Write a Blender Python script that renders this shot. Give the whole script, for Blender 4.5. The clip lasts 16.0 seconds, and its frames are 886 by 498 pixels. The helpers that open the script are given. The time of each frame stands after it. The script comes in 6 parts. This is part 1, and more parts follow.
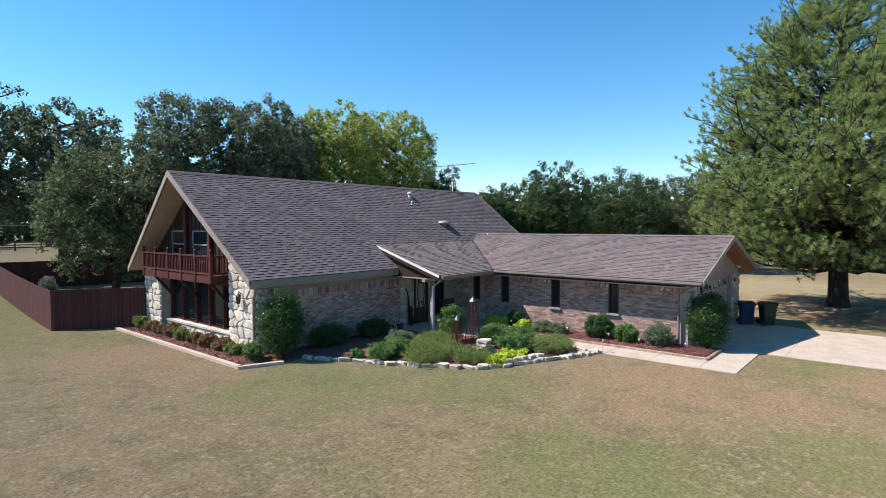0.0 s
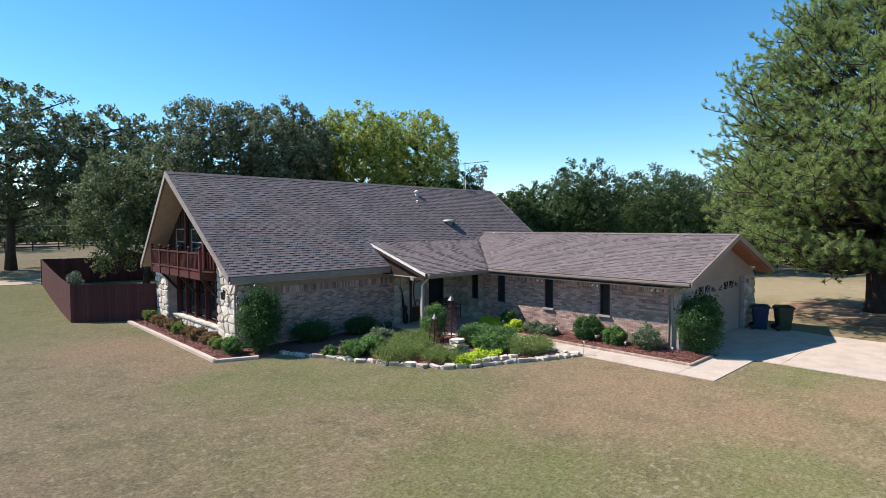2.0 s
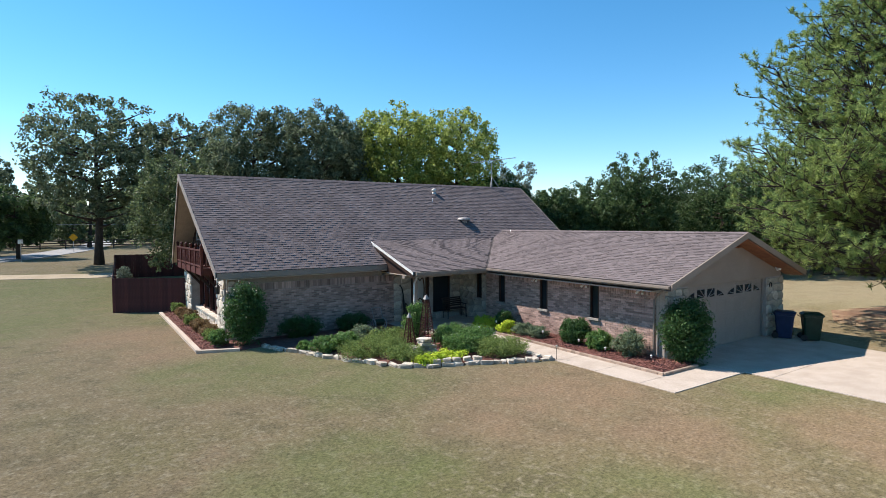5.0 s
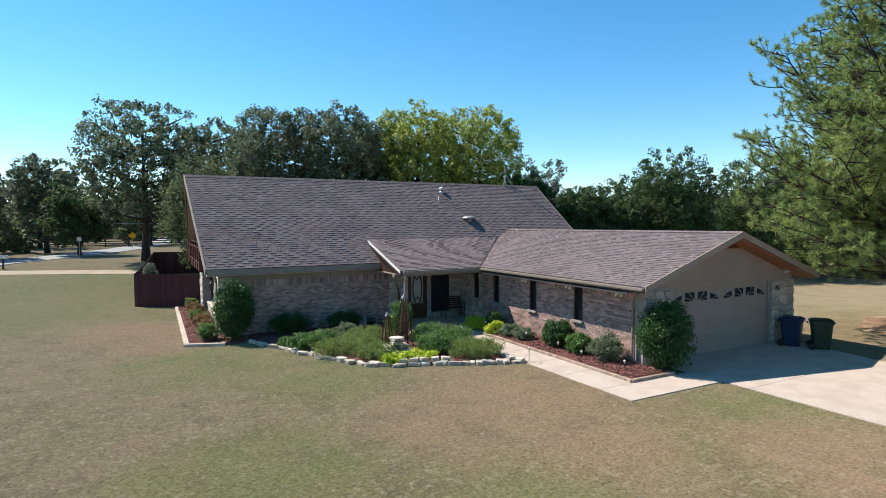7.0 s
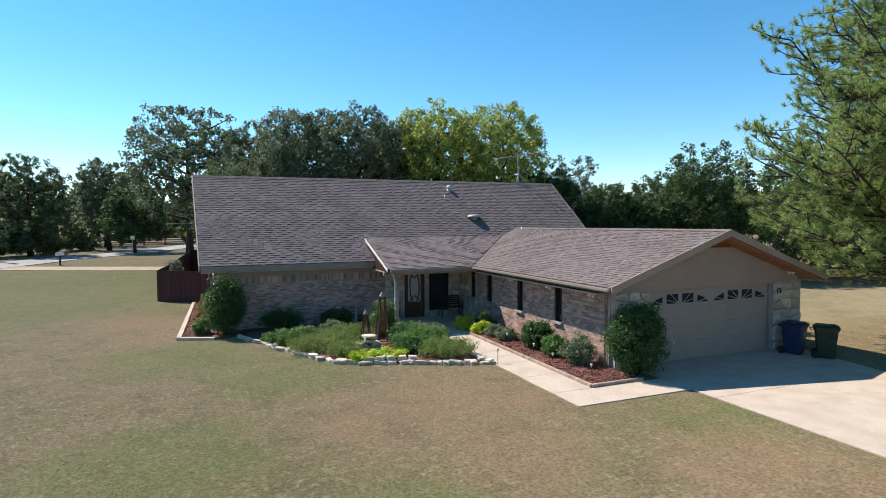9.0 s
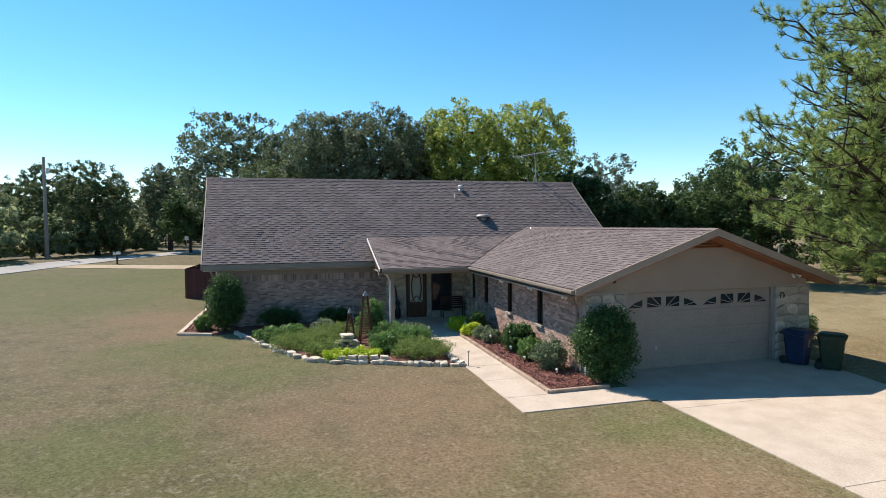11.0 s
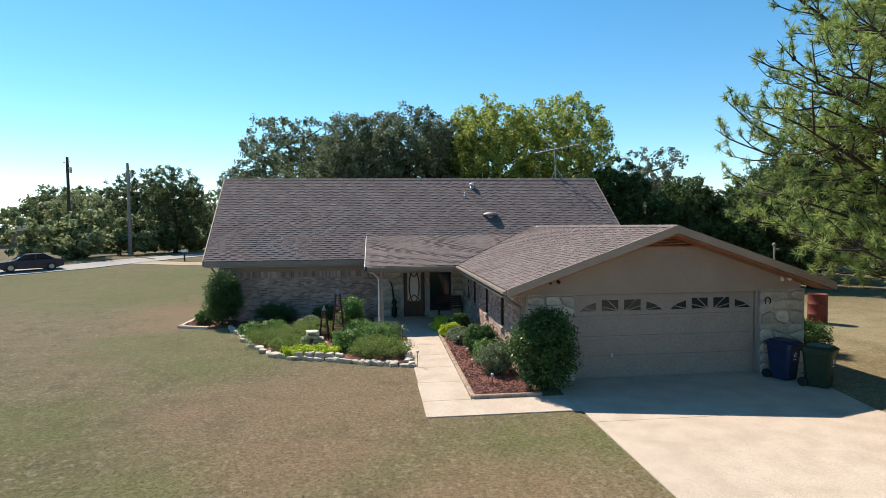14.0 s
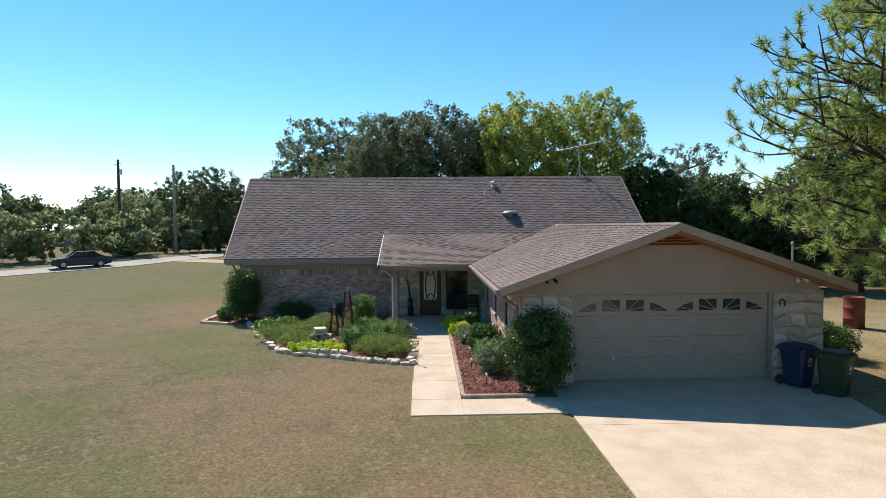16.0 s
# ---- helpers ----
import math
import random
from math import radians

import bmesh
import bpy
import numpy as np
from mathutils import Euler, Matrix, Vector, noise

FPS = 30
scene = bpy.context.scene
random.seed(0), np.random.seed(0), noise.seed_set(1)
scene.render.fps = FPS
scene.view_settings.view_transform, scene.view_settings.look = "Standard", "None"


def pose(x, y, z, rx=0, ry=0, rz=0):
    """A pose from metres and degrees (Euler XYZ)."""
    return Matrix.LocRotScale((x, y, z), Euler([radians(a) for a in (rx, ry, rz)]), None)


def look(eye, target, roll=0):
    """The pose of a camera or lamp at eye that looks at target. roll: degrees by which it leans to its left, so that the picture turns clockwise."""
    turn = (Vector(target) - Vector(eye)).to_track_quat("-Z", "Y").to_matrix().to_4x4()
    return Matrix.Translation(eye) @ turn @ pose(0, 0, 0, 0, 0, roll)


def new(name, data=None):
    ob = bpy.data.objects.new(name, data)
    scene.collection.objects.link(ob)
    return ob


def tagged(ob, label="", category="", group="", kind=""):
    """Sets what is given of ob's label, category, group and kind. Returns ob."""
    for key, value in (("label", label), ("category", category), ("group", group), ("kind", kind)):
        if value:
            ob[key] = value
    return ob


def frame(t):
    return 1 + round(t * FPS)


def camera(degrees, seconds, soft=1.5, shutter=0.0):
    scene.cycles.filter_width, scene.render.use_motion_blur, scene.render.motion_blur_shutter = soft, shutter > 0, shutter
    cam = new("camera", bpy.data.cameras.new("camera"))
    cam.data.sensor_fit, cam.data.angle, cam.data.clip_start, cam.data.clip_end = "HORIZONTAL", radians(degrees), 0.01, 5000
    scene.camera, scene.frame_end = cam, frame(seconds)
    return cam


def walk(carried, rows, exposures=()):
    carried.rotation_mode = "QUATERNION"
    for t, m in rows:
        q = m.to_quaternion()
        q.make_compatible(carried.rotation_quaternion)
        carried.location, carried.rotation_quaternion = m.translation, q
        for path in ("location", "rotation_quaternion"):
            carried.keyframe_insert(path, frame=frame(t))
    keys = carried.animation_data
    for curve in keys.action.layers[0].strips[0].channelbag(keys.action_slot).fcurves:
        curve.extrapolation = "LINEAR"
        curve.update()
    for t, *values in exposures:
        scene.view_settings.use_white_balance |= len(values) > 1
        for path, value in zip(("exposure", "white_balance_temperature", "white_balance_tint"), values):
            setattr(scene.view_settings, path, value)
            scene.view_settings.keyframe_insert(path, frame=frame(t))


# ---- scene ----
cam = camera(77.4, 16.0, 0.6)
PATH = [
    (0, (0.149, 0.367, 4.251), (1.6762, 1.6549, 4.1652), -0.14),
    (0.5, (0.699, -0.128, 4.212), (2.1839, 1.2096, 4.1269), -0.12),
    (1, (1.223, -0.615, 4.191), (2.6727, 0.7597, 4.1061), -0.15),
    (1.5, (1.710, -1.094, 4.182), (3.1227, 0.3187, 4.0964), -0.17),
    (2, (2.206, -1.570, 4.180), (3.5867, -0.1254, 4.0938), -0.20),
    (2.5, (2.734, -2.013, 4.182), (4.0771, -0.5340, 4.0951), -0.22),
    (3, (3.274, -2.425, 4.186), (4.5707, -0.9049, 4.0973), -0.26),
    (3.5, (3.802, -2.834, 4.187), (5.0580, -1.2802, 4.0980), -0.32),
    (4, (4.328, -3.238, 4.186), (5.5476, -1.6549, 4.0964), -0.38),
    (4.5, (4.891, -3.613, 4.172), (6.0601, -1.9925, 4.0816), -0.38),
    (7, (7.935, -5.211, 4.110), (8.8711, -3.4461, 4.0185), -0.32),
    (7.5, (8.558, -5.492, 4.095), (9.4461, -3.7020, 4.0023), -0.32),
    (8, (9.202, -5.756, 4.078), (10.0438, -3.9438, 3.9855), -0.33),
    (8.5, (9.868, -5.985, 4.061), (10.6602, -4.1515, 3.9680), -0.35),
    (9, (10.532, -6.191, 4.042), (11.2732, -4.3354, 3.9500), -0.38),
    (11.3, (13.604, -6.896, 3.948), (14.0878, -4.9576, 3.8624), -0.49),
    (11.5, (13.865, -6.933, 3.940), (14.3219, -4.9872, 3.8546), -0.49),
    (12, (14.508, -7.002, 3.918), (14.9097, -5.0448, 3.8335), -0.51),
    (12.5, (15.163, -7.061, 3.899), (15.5324, -5.0973, 3.8145), -0.53),
    (13, (15.824, -7.100, 3.879), (16.1475, -5.1276, 3.7959), -0.55),
    (13.5, (16.477, -7.130, 3.861), (16.7477, -5.1497, 3.7780), -0.56),
    (14, (17.122, -7.156, 3.844), (17.3379, -5.1696, 3.7612), -0.58),
    (14.5, (17.739, -7.175, 3.827), (17.9114, -5.1845, 3.7453), -0.60),
    (15, (18.211, -7.181, 3.811), (18.3498, -5.1876, 3.7298), -0.62),
    (15.5, (18.416, -7.170, 3.795), (18.5088, -5.1739, 3.7139), -0.61),
    (16, (18.354, -7.136, 3.779), (18.4098, -5.1381, 3.6972), -0.55),
]
walk(cam, [(t, look(eye, target, roll)) for t, eye, target, roll in PATH], exposures=[(0, 0.67, 6400, 15), (8, 0.65, 6550, 11), (16, 0.63, 7100, 11)])

# ---- light ----
SUN_DIR = Vector((-1.97, 2.65, 3.89)).normalized()
world = bpy.data.worlds.new("sky")
scene.world = world
world.use_nodes = True
wn = world.node_tree
sky = wn.nodes.new("ShaderNodeTexSky")
sky.sky_type = "NISHITA"
sky.sun_disc = False
sky.sun_elevation = math.asin(SUN_DIR.z)
sky.sun_rotation = math.atan2(SUN_DIR.x, SUN_DIR.y) % (2 * math.pi)
sky.air_density, sky.dust_density, sky.ozone_density = 0.9, 0.0, 3.0
back = wn.nodes["Background"]
back.inputs["Strength"].default_value = 0.124
tone = wn.nodes.new("ShaderNodeHueSaturation")
tone.inputs["Hue"].default_value, tone.inputs["Saturation"].default_value = 0.489, 1.28
wn.links.new(sky.outputs[0], tone.inputs["Color"])
wn.links.new(tone.outputs[0], back.inputs[0])
sun_data = bpy.data.lights.new("sun", "SUN")
sun_data.energy, sun_data.angle, sun_data.color = 5.0, radians(0.53), (1.0, 0.93, 0.83)
sun = new("sun", sun_data)
sun.matrix_basis = look((0, 0, 60), Vector((0, 0, 60)) - SUN_DIR)
scene.view_settings.exposure = 0.45


# ---- materials ----
def mat(name, col, col2=None, rough=0.85, scale=6.0, fine=60.0, bump=0.15, metal=0.0, island=0.0, obj=0.0, coord="Object", stretch=None, spec=0.3, stain=0.25, depth=0.01):
    """Two colours mixed by noise at two scales, with bump; island / obj: brightness spread from piece to piece."""
    m = bpy.data.materials.new(name)
    m.use_nodes = True
    n, l = m.node_tree.nodes, m.node_tree.links
    b = n["Principled BSDF"]
    b.inputs["Roughness"].default_value = rough
    b.inputs["Metallic"].default_value = metal
    b.inputs["Specular IOR Level"].default_value = spec
    tc = n.new("ShaderNodeTexCoord")
    src = tc.outputs[coord]
    if stretch:
        mp = n.new("ShaderNodeMapping")
        mp.inputs["Scale"].default_value = stretch
        l.new(src, mp.inputs[0])
        src = mp.outputs[0]
    big, small = n.new("ShaderNodeTexNoise"), n.new("ShaderNodeTexNoise")
    big.inputs["Scale"].default_value, small.inputs["Scale"].default_value = scale, fine
    big.inputs["Detail"].default_value, small.inputs["Detail"].default_value = 5, 3
    l.new(src, big.inputs["Vector"])
    l.new(src, small.inputs["Vector"])
    col2 = col2 or tuple(c * (1 - stain) for c in col)
    ramp = n.new("ShaderNodeMapRange")
    ramp.inputs["From Min"].default_value, ramp.inputs["From Max"].default_value = 0.36, 0.64
    l.new(big.outputs["Fac"], ramp.inputs["Value"])
    mix = n.new("ShaderNodeMix")
    mix.data_type = "RGBA"
    mix.inputs["A"].default_value, mix.inputs["B"].default_value = (*col, 1), (*col2, 1)
    l.new(ramp.outputs[0], mix.inputs["Factor"])
    val = n.new("ShaderNodeMapRange")
    val.inputs["From Min"].default_value, val.inputs["From Max"].default_value = 0.3, 0.7
    val.inputs["To Min"].default_value, val.inputs["To Max"].default_value = 0.8, 1.2
    l.new(small.outputs["Fac"], val.inputs["Value"])
    out = val.outputs[0]
    for amount, node, socket in ((island, "ShaderNodeNewGeometry", "Random Per Island"), (obj, "ShaderNodeObjectInfo", "Random")):
        if amount:
            g, r, mu = n.new(node), n.new("ShaderNodeMapRange"), n.new("ShaderNodeMath")
            r.inputs["To Min"].default_value, r.inputs["To Max"].default_value = 1 - amount, 1 + amount
            mu.operation = "MULTIPLY"
            l.new(g.outputs[socket], r.inputs["Value"])
            l.new(r.outputs[0], mu.inputs[0])
            l.new(out, mu.inputs[1])
            out = mu.outputs[0]
    hsv = n.new("ShaderNodeHueSaturation")
    l.new(mix.outputs["Result"], hsv.inputs["Color"])
    l.new(out, hsv.inputs["Value"])
    l.new(hsv.outputs[0], b.inputs["Base Color"])
    if bump:
        bp = n.new("ShaderNodeBump")
        bp.inputs["Strength"].default_value, bp.inputs["Distance"].default_value = bump, depth
        l.new(small.outputs["Fac"], bp.inputs["Height"])
        l.new(bp.outputs[0], b.inputs["Normal"])
    return m


def leaf_mat(name, col, col2, spread=0.35, glow=0.42, rough=0.55, patch_scale=0.6):
    """Leaves: colour per leaf, a little light coming through."""
    m = bpy.data.materials.new(name)
    m.use_nodes = True
    n, l = m.node_tree.nodes, m.node_tree.links
    b = n["Principled BSDF"]
    b.inputs["Roughness"].default_value = rough
    b.inputs["Specular IOR Level"].default_value = 0.2
    g = n.new("ShaderNodeNewGeometry")
    tc = n.new("ShaderNodeTexCoord")
    no = n.new("ShaderNodeTexNoise")
    no.inputs["Scale"].default_value = patch_scale
    l.new(tc.outputs["Object"], no.inputs["Vector"])
    ad = n.new("ShaderNodeMath")
    ad.operation = "MULTIPLY_ADD"
    ad.inputs[1].default_value, ad.inputs[2].default_value = 0.6, -0.3
    l.new(g.outputs["Random Per Island"], ad.inputs[0])
    sm = n.new("ShaderNodeMath")
    sm.operation = "ADD"
    l.new(ad.outputs[0], sm.inputs[0])
    l.new(no.outputs["Fac"], sm.inputs[1])
    mix = n.new("ShaderNodeMix")
    mix.data_type = "RGBA"
    mix.inputs["A"].default_value, mix.inputs["B"].default_value = (*col, 1), (*col2, 1)
    l.new(sm.outputs[0], mix.inputs["Factor"])
    r = n.new("ShaderNodeMapRange")
    r.inputs["To Min"].default_value, r.inputs["To Max"].default_value = 1 - spread, 1 + spread
    l.new(g.outputs["Random Per Island"], r.inputs["Value"])
    hsv = n.new("ShaderNodeHueSaturation")
    l.new(mix.outputs["Result"], hsv.inputs["Color"])
    l.new(r.outputs[0], hsv.inputs["Value"])
    l.new(hsv.outputs[0], b.inputs["Base Color"])
    tr = n.new("ShaderNodeBsdfTranslucent")
    l.new(hsv.outputs[0], tr.inputs["Color"])
    ms = n.new("ShaderNodeMixShader")
    ms.inputs["Fac"].default_value = glow
    l.new(b.outputs[0], ms.inputs[1])
    l.new(tr.outputs[0], ms.inputs[2])
    l.new(ms.outputs[0], n["Material Output"].inputs["Surface"])
    return m


def glass_mat(name, col=(0.02, 0.025, 0.03)):
    m = bpy.data.materials.new(name)
    m.use_nodes = True
    b = m.node_tree.nodes["Principled BSDF"]
    b.inputs["Base Color"].default_value = (*col, 1)
    b.inputs["Roughness"].default_value = 0.05
    b.inputs["Specular IOR Level"].default_value = 0.5
    return m


def ground_mat(name, layers, fine=35.0, bump=0.5, depth=0.03, spots=False):
    """Layers: (colour, noise scale, from, to) laid over one another, then fine grain."""
    m = bpy.data.materials.new(name)
    m.use_nodes = True
    n, l = m.node_tree.nodes, m.node_tree.links
    b = n["Principled BSDF"]
    b.inputs["Roughness"].default_value = 0.95
    b.inputs["Diffuse Roughness"].default_value = 0.5
    b.inputs["Specular IOR Level"].default_value = 0.15
    tc = n.new("ShaderNodeTexCoord")
    last = None
    for k, (col, scale, lo, hi) in enumerate(layers):
        if last is None:
            rgb = n.new("ShaderNodeRGB")
            rgb.outputs[0].default_value = (*col, 1)
            last = rgb.outputs[0]
            continue
        no = n.new("ShaderNodeTexNoise")
        no.noise_dimensions = "4D"
        no.inputs["W"].default_value = k * 3.7
        no.inputs["Scale"].default_value, no.inputs["Detail"].default_value = scale, 6
        no.inputs["Roughness"].default_value = 0.6
        l.new(tc.outputs["Object"], no.inputs["Vector"])
        r = n.new("ShaderNodeMapRange")
        r.inputs["From Min"].default_value, r.inputs["From Max"].default_value = lo, hi
        l.new(no.outputs["Fac"], r.inputs["Value"])
        mix = n.new("ShaderNodeMix")
        mix.data_type = "RGBA"
        l.new(r.outputs[0], mix.inputs["Factor"])
        l.new(last, mix.inputs["A"])
        mix.inputs["B"].default_value = (*col, 1)
        last = mix.outputs["Result"]
    if spots:
        for name_, col in (("lush", (0.12, 0.145, 0.045)), ("bare", (0.27, 0.17, 0.105)), ("straw", (0.34, 0.285, 0.175))):
            at = n.new("ShaderNodeAttribute")
            at.attribute_name = name_
            no = n.new("ShaderNodeTexNoise")
            no.inputs["Scale"].default_value, no.inputs["Detail"].default_value = 0.9, 5
            l.new(tc.outputs["Object"], no.inputs["Vector"])
            mu = n.new("ShaderNodeMath")
            mu.operation = "MULTIPLY"
            l.new(at.outputs["Fac"], mu.inputs[0])
            l.new(no.outputs["Fac"], mu.inputs[1])
            sc = n.new("ShaderNodeMapRange")
            sc.inputs["From Min"].default_value, sc.inputs["From Max"].default_value = 0.15, 0.5
            sc.inputs["To Max"].default_value = 0.5
            l.new(mu.outputs[0], sc.inputs["Value"])
            mix = n.new("ShaderNodeMix")
            mix.data_type = "RGBA"
            l.new(sc.outputs[0], mix.inputs["Factor"])
            l.new(last, mix.inputs["A"])
            mix.inputs["B"].default_value = (*col, 1)
            last = mix.outputs["Result"]
    f = n.new("ShaderNodeTexNoise")
    f.inputs["Scale"].default_value, f.inputs["Detail"].default_value, f.inputs["Roughness"].default_value = fine, 6, 0.75
    l.new(tc.outputs["Object"], f.inputs["Vector"])
    r = n.new("ShaderNodeMapRange")
    r.inputs["From Min"].default_value, r.inputs["From Max"].default_value = 0.3, 0.7
    r.inputs["To Min"].default_value, r.inputs["To Max"].default_value = 0.45, 1.55
    l.new(f.outputs["Fac"], r.inputs["Value"])
    hsv = n.new("ShaderNodeHueSaturation")
    l.new(last, hsv.inputs["Color"])
    l.new(r.outputs[0], hsv.inputs["Value"])
    l.new(hsv.outputs[0], b.inputs["Base Color"])
    bp = n.new("ShaderNodeBump")
    bp.inputs["Strength"].default_value, bp.inputs["Distance"].default_value = bump, depth
    l.new(f.outputs["Fac"], bp.inputs["Height"])
    l.new(bp.outputs[0], b.inputs["Normal"])
    return m


M_LAWN = ground_mat("lawn", [((0.196, 0.149, 0.082), 1, 0, 1), ((0.152, 0.134, 0.06), 0.12, 0.46, 0.62), ((0.23, 0.16, 0.1), 0.25, 0.54, 0.72), ((0.12, 0.1, 0.055), 1.3, 0.48, 0.75), ((0.26, 0.215, 0.135), 6.0, 0.5, 0.7)], 15.0, 0.7, spots=True)
M_STRAW = ground_mat("pine_straw", [((0.2, 0.12, 0.075), 1, 0, 1), ((0.3, 0.23, 0.14), 0.7, 0.45, 0.6), ((0.1, 0.06, 0.04), 2.5, 0.5, 0.7)])
M_MULCH = mat("bark_mulch", (0.19, 0.078, 0.06), (0.12, 0.05, 0.04), scale=9, fine=45, bump=0.8, depth=0.03)
M_CHIP = mat("bark_chip", (0.24, 0.1, 0.078), (0.13, 0.055, 0.045), island=0.5, scale=3, fine=50)
M_CONC = mat("concrete", (0.48, 0.4, 0.33), (0.41, 0.335, 0.27), rough=0.9, scale=1.6, fine=55, bump=0.15)
M_ROAD = mat("road_asphalt", (0.3, 0.29, 0.28), (0.24, 0.235, 0.23), rough=0.9, scale=0.4, fine=20)
M_DIRT = mat("dirt_drive", (0.36, 0.29, 0.2), (0.3, 0.24, 0.16), rough=0.95, scale=0.7, fine=15)
M_SHINGLE = mat("asphalt_shingle", (0.168, 0.138, 0.136), (0.14, 0.115, 0.114), rough=0.95, scale=0.8, fine=90, bump=0.4, island=0.16, spec=0.15)
M_SHINGLE_P = mat("asphalt_shingle_piece", (0.168, 0.138, 0.136), (0.14, 0.115, 0.114), rough=0.95, scale=0.8, fine=90, bump=0.4, obj=0.16, spec=0.15)
M_DECK = mat("roof_felt", (0.07, 0.06, 0.058), rough=0.95)
M_FASCIA = mat("fascia_paint", (0.33, 0.275, 0.235), (0.29, 0.24, 0.205), rough=0.6, scale=3, fine=30, bump=0.05)
# darker copy of fascia_paint with the eave shade put into the colour
M_TRIM_SHADED = mat("shaded_trim_paint", (0.25, 0.205, 0.17), (0.22, 0.18, 0.15), rough=0.6, scale=3, fine=30, bump=0.05)
M_SOFFIT = mat("soffit_paint", (0.4, 0.33, 0.27), (0.35, 0.29, 0.24), rough=0.7, scale=3, fine=30, bump=0.05)
M_RSOFFIT = mat("stained_soffit", (0.36, 0.15, 0.07), (0.28, 0.11, 0.055), rough=0.6, scale=4, fine=30, bump=0.05)
M_SIDING = mat("taupe_siding", (0.3, 0.238, 0.19), (0.27, 0.212, 0.17), rough=0.7, scale=1.5, fine=40, bump=0.05)
M_GDOOR = mat("garage_door_paint", (0.29, 0.24, 0.205), (0.265, 0.22, 0.19), rough=0.5, scale=2, fine=30, bump=0.03)
M_BRICK = mat("brick", (0.4, 0.275, 0.23), (0.29, 0.195, 0.165), rough=0.9, scale=1.1, fine=50, bump=0.4, island=0.42)
M_BRICK_P = mat("brick_piece", (0.4, 0.275, 0.23), (0.29, 0.195, 0.165), rough=0.9, scale=2.0, fine=50, bump=0.4, obj=0.42, coord="Object")
M_MORTAR = mat("mortar", (0.38, 0.34, 0.3), rough=0.95, scale=3, fine=50)
M_STONE = mat("white_stone", (0.74, 0.67, 0.57), (0.52, 0.45, 0.36), rough=0.9, scale=2.2, fine=22, bump=0.6, obj=0.2, coord="Object", depth=0.03)
M_EDGE = mat("limestone", (0.6, 0.53, 0.44), (0.38, 0.32, 0.25), rough=0.9, scale=5, fine=25, bump=0.6, obj=0.25, depth=0.03)
M_EDGING = mat("edging_brick", (0.33, 0.25, 0.19), (0.24, 0.17, 0.13), rough=0.9, scale=5, fine=30, bump=0.4, obj=0.25)
# flagstone darker than white_stone: shade of porch and garage front put into colour
M_CLAD_SHADED = mat("shaded_flagstone", (0.5, 0.43, 0.34), (0.34, 0.3, 0.25), rough=0.9, scale=2, fine=22, bump=0.5, obj=0.25)
M_RED = mat("red_brown_stain", (0.095, 0.026, 0.02), (0.07, 0.02, 0.017), rough=0.6, scale=3, fine=40, bump=0.15, obj=0.15, stretch=(1, 1, 0.2))
M_FENCE = mat("fence_stain", (0.085, 0.026, 0.024), (0.06, 0.02, 0.019), rough=0.75, scale=2.5, fine=40, bump=0.2, obj=0.22, stretch=(1, 1, 0.15))
M_BROWN = mat("dark_brown_wood", (0.055, 0.03, 0.022), (0.035, 0.02, 0.016), rough=0.55, scale=4, fine=40, bump=0.1)
M_DOOR = mat("door_wood", (0.11, 0.05, 0.028), (0.07, 0.033, 0.02), rough=0.4, scale=5, fine=40, bump=0.1, stretch=(1, 1, 0.2))
M_GLASS = glass_mat("dark_glass")
M_FROST = glass_mat("pale_leaded_glass", (0.4, 0.4, 0.38))
M_WHITE = mat("white_paint", (0.75, 0.74, 0.7), rough=0.5, scale=4, fine=40, bump=0.03, stain=0.08)
M_METAL = mat("galvanised_metal", (0.5, 0.5, 0.5), rough=0.4, metal=0.8, scale=8, fine=50, bump=0.05)
M_VENT = mat("weathered_vent_metal", (0.34, 0.32, 0.31), rough=0.6, metal=0.3, scale=8, fine=50, bump=0.05)
M_IRON = mat("black_iron", (0.03, 0.028, 0.028), rough=0.5, metal=0.5, scale=8, fine=50)
M_RUST = mat("rust_red_paint", (0.17, 0.035, 0.03), (0.1, 0.03, 0.022), rough=0.7, scale=8, fine=50)
M_BLUE = mat("blue_plastic", (0.012, 0.028, 0.075), rough=0.45, scale=4, fine=60, bump=0.05)
M_GREEN = mat("dark_green_plastic", (0.016, 0.038, 0.02), rough=0.45, scale=4, fine=60, bump=0.05)
M_CAR = mat("dark_car_paint", (0.02, 0.025, 0.05), rough=0.25, scale=2, fine=40, bump=0.0, spec=0.6)
M_BLACK = mat("black_rubber", (0.02, 0.02, 0.02), rough=0.7)
M_BARK = mat("bark", (0.07, 0.05, 0.038), (0.04, 0.03, 0.024), rough=0.95, scale=3, fine=14, bump=0.9, depth=0.05, stretch=(1, 1, 0.3))
M_PBARK = mat("pine_bark", (0.06, 0.044, 0.038), (0.035, 0.027, 0.024), rough=0.95, scale=3, fine=10, bump=0.9, depth=0.06, stretch=(1, 1, 0.4))
M_POLE = mat("pole_wood", (0.08, 0.06, 0.05), rough=0.9, scale=2, fine=20, stretch=(1, 1, 0.1))
M_POLE2 = mat("weathered_pole_wood", (0.3, 0.27, 0.24), rough=0.9, scale=2, fine=20, stretch=(1, 1, 0.1))
M_YELLOW = mat("sign_yellow", (0.7, 0.38, 0.02), rough=0.5, bump=0.0)
L_OAK = leaf_mat("oak_leaves", (0.095, 0.13, 0.075), (0.165, 0.2, 0.115))
L_OAK2 = leaf_mat("oak_leaves_lighter", (0.08, 0.115, 0.05), (0.135, 0.17, 0.08))
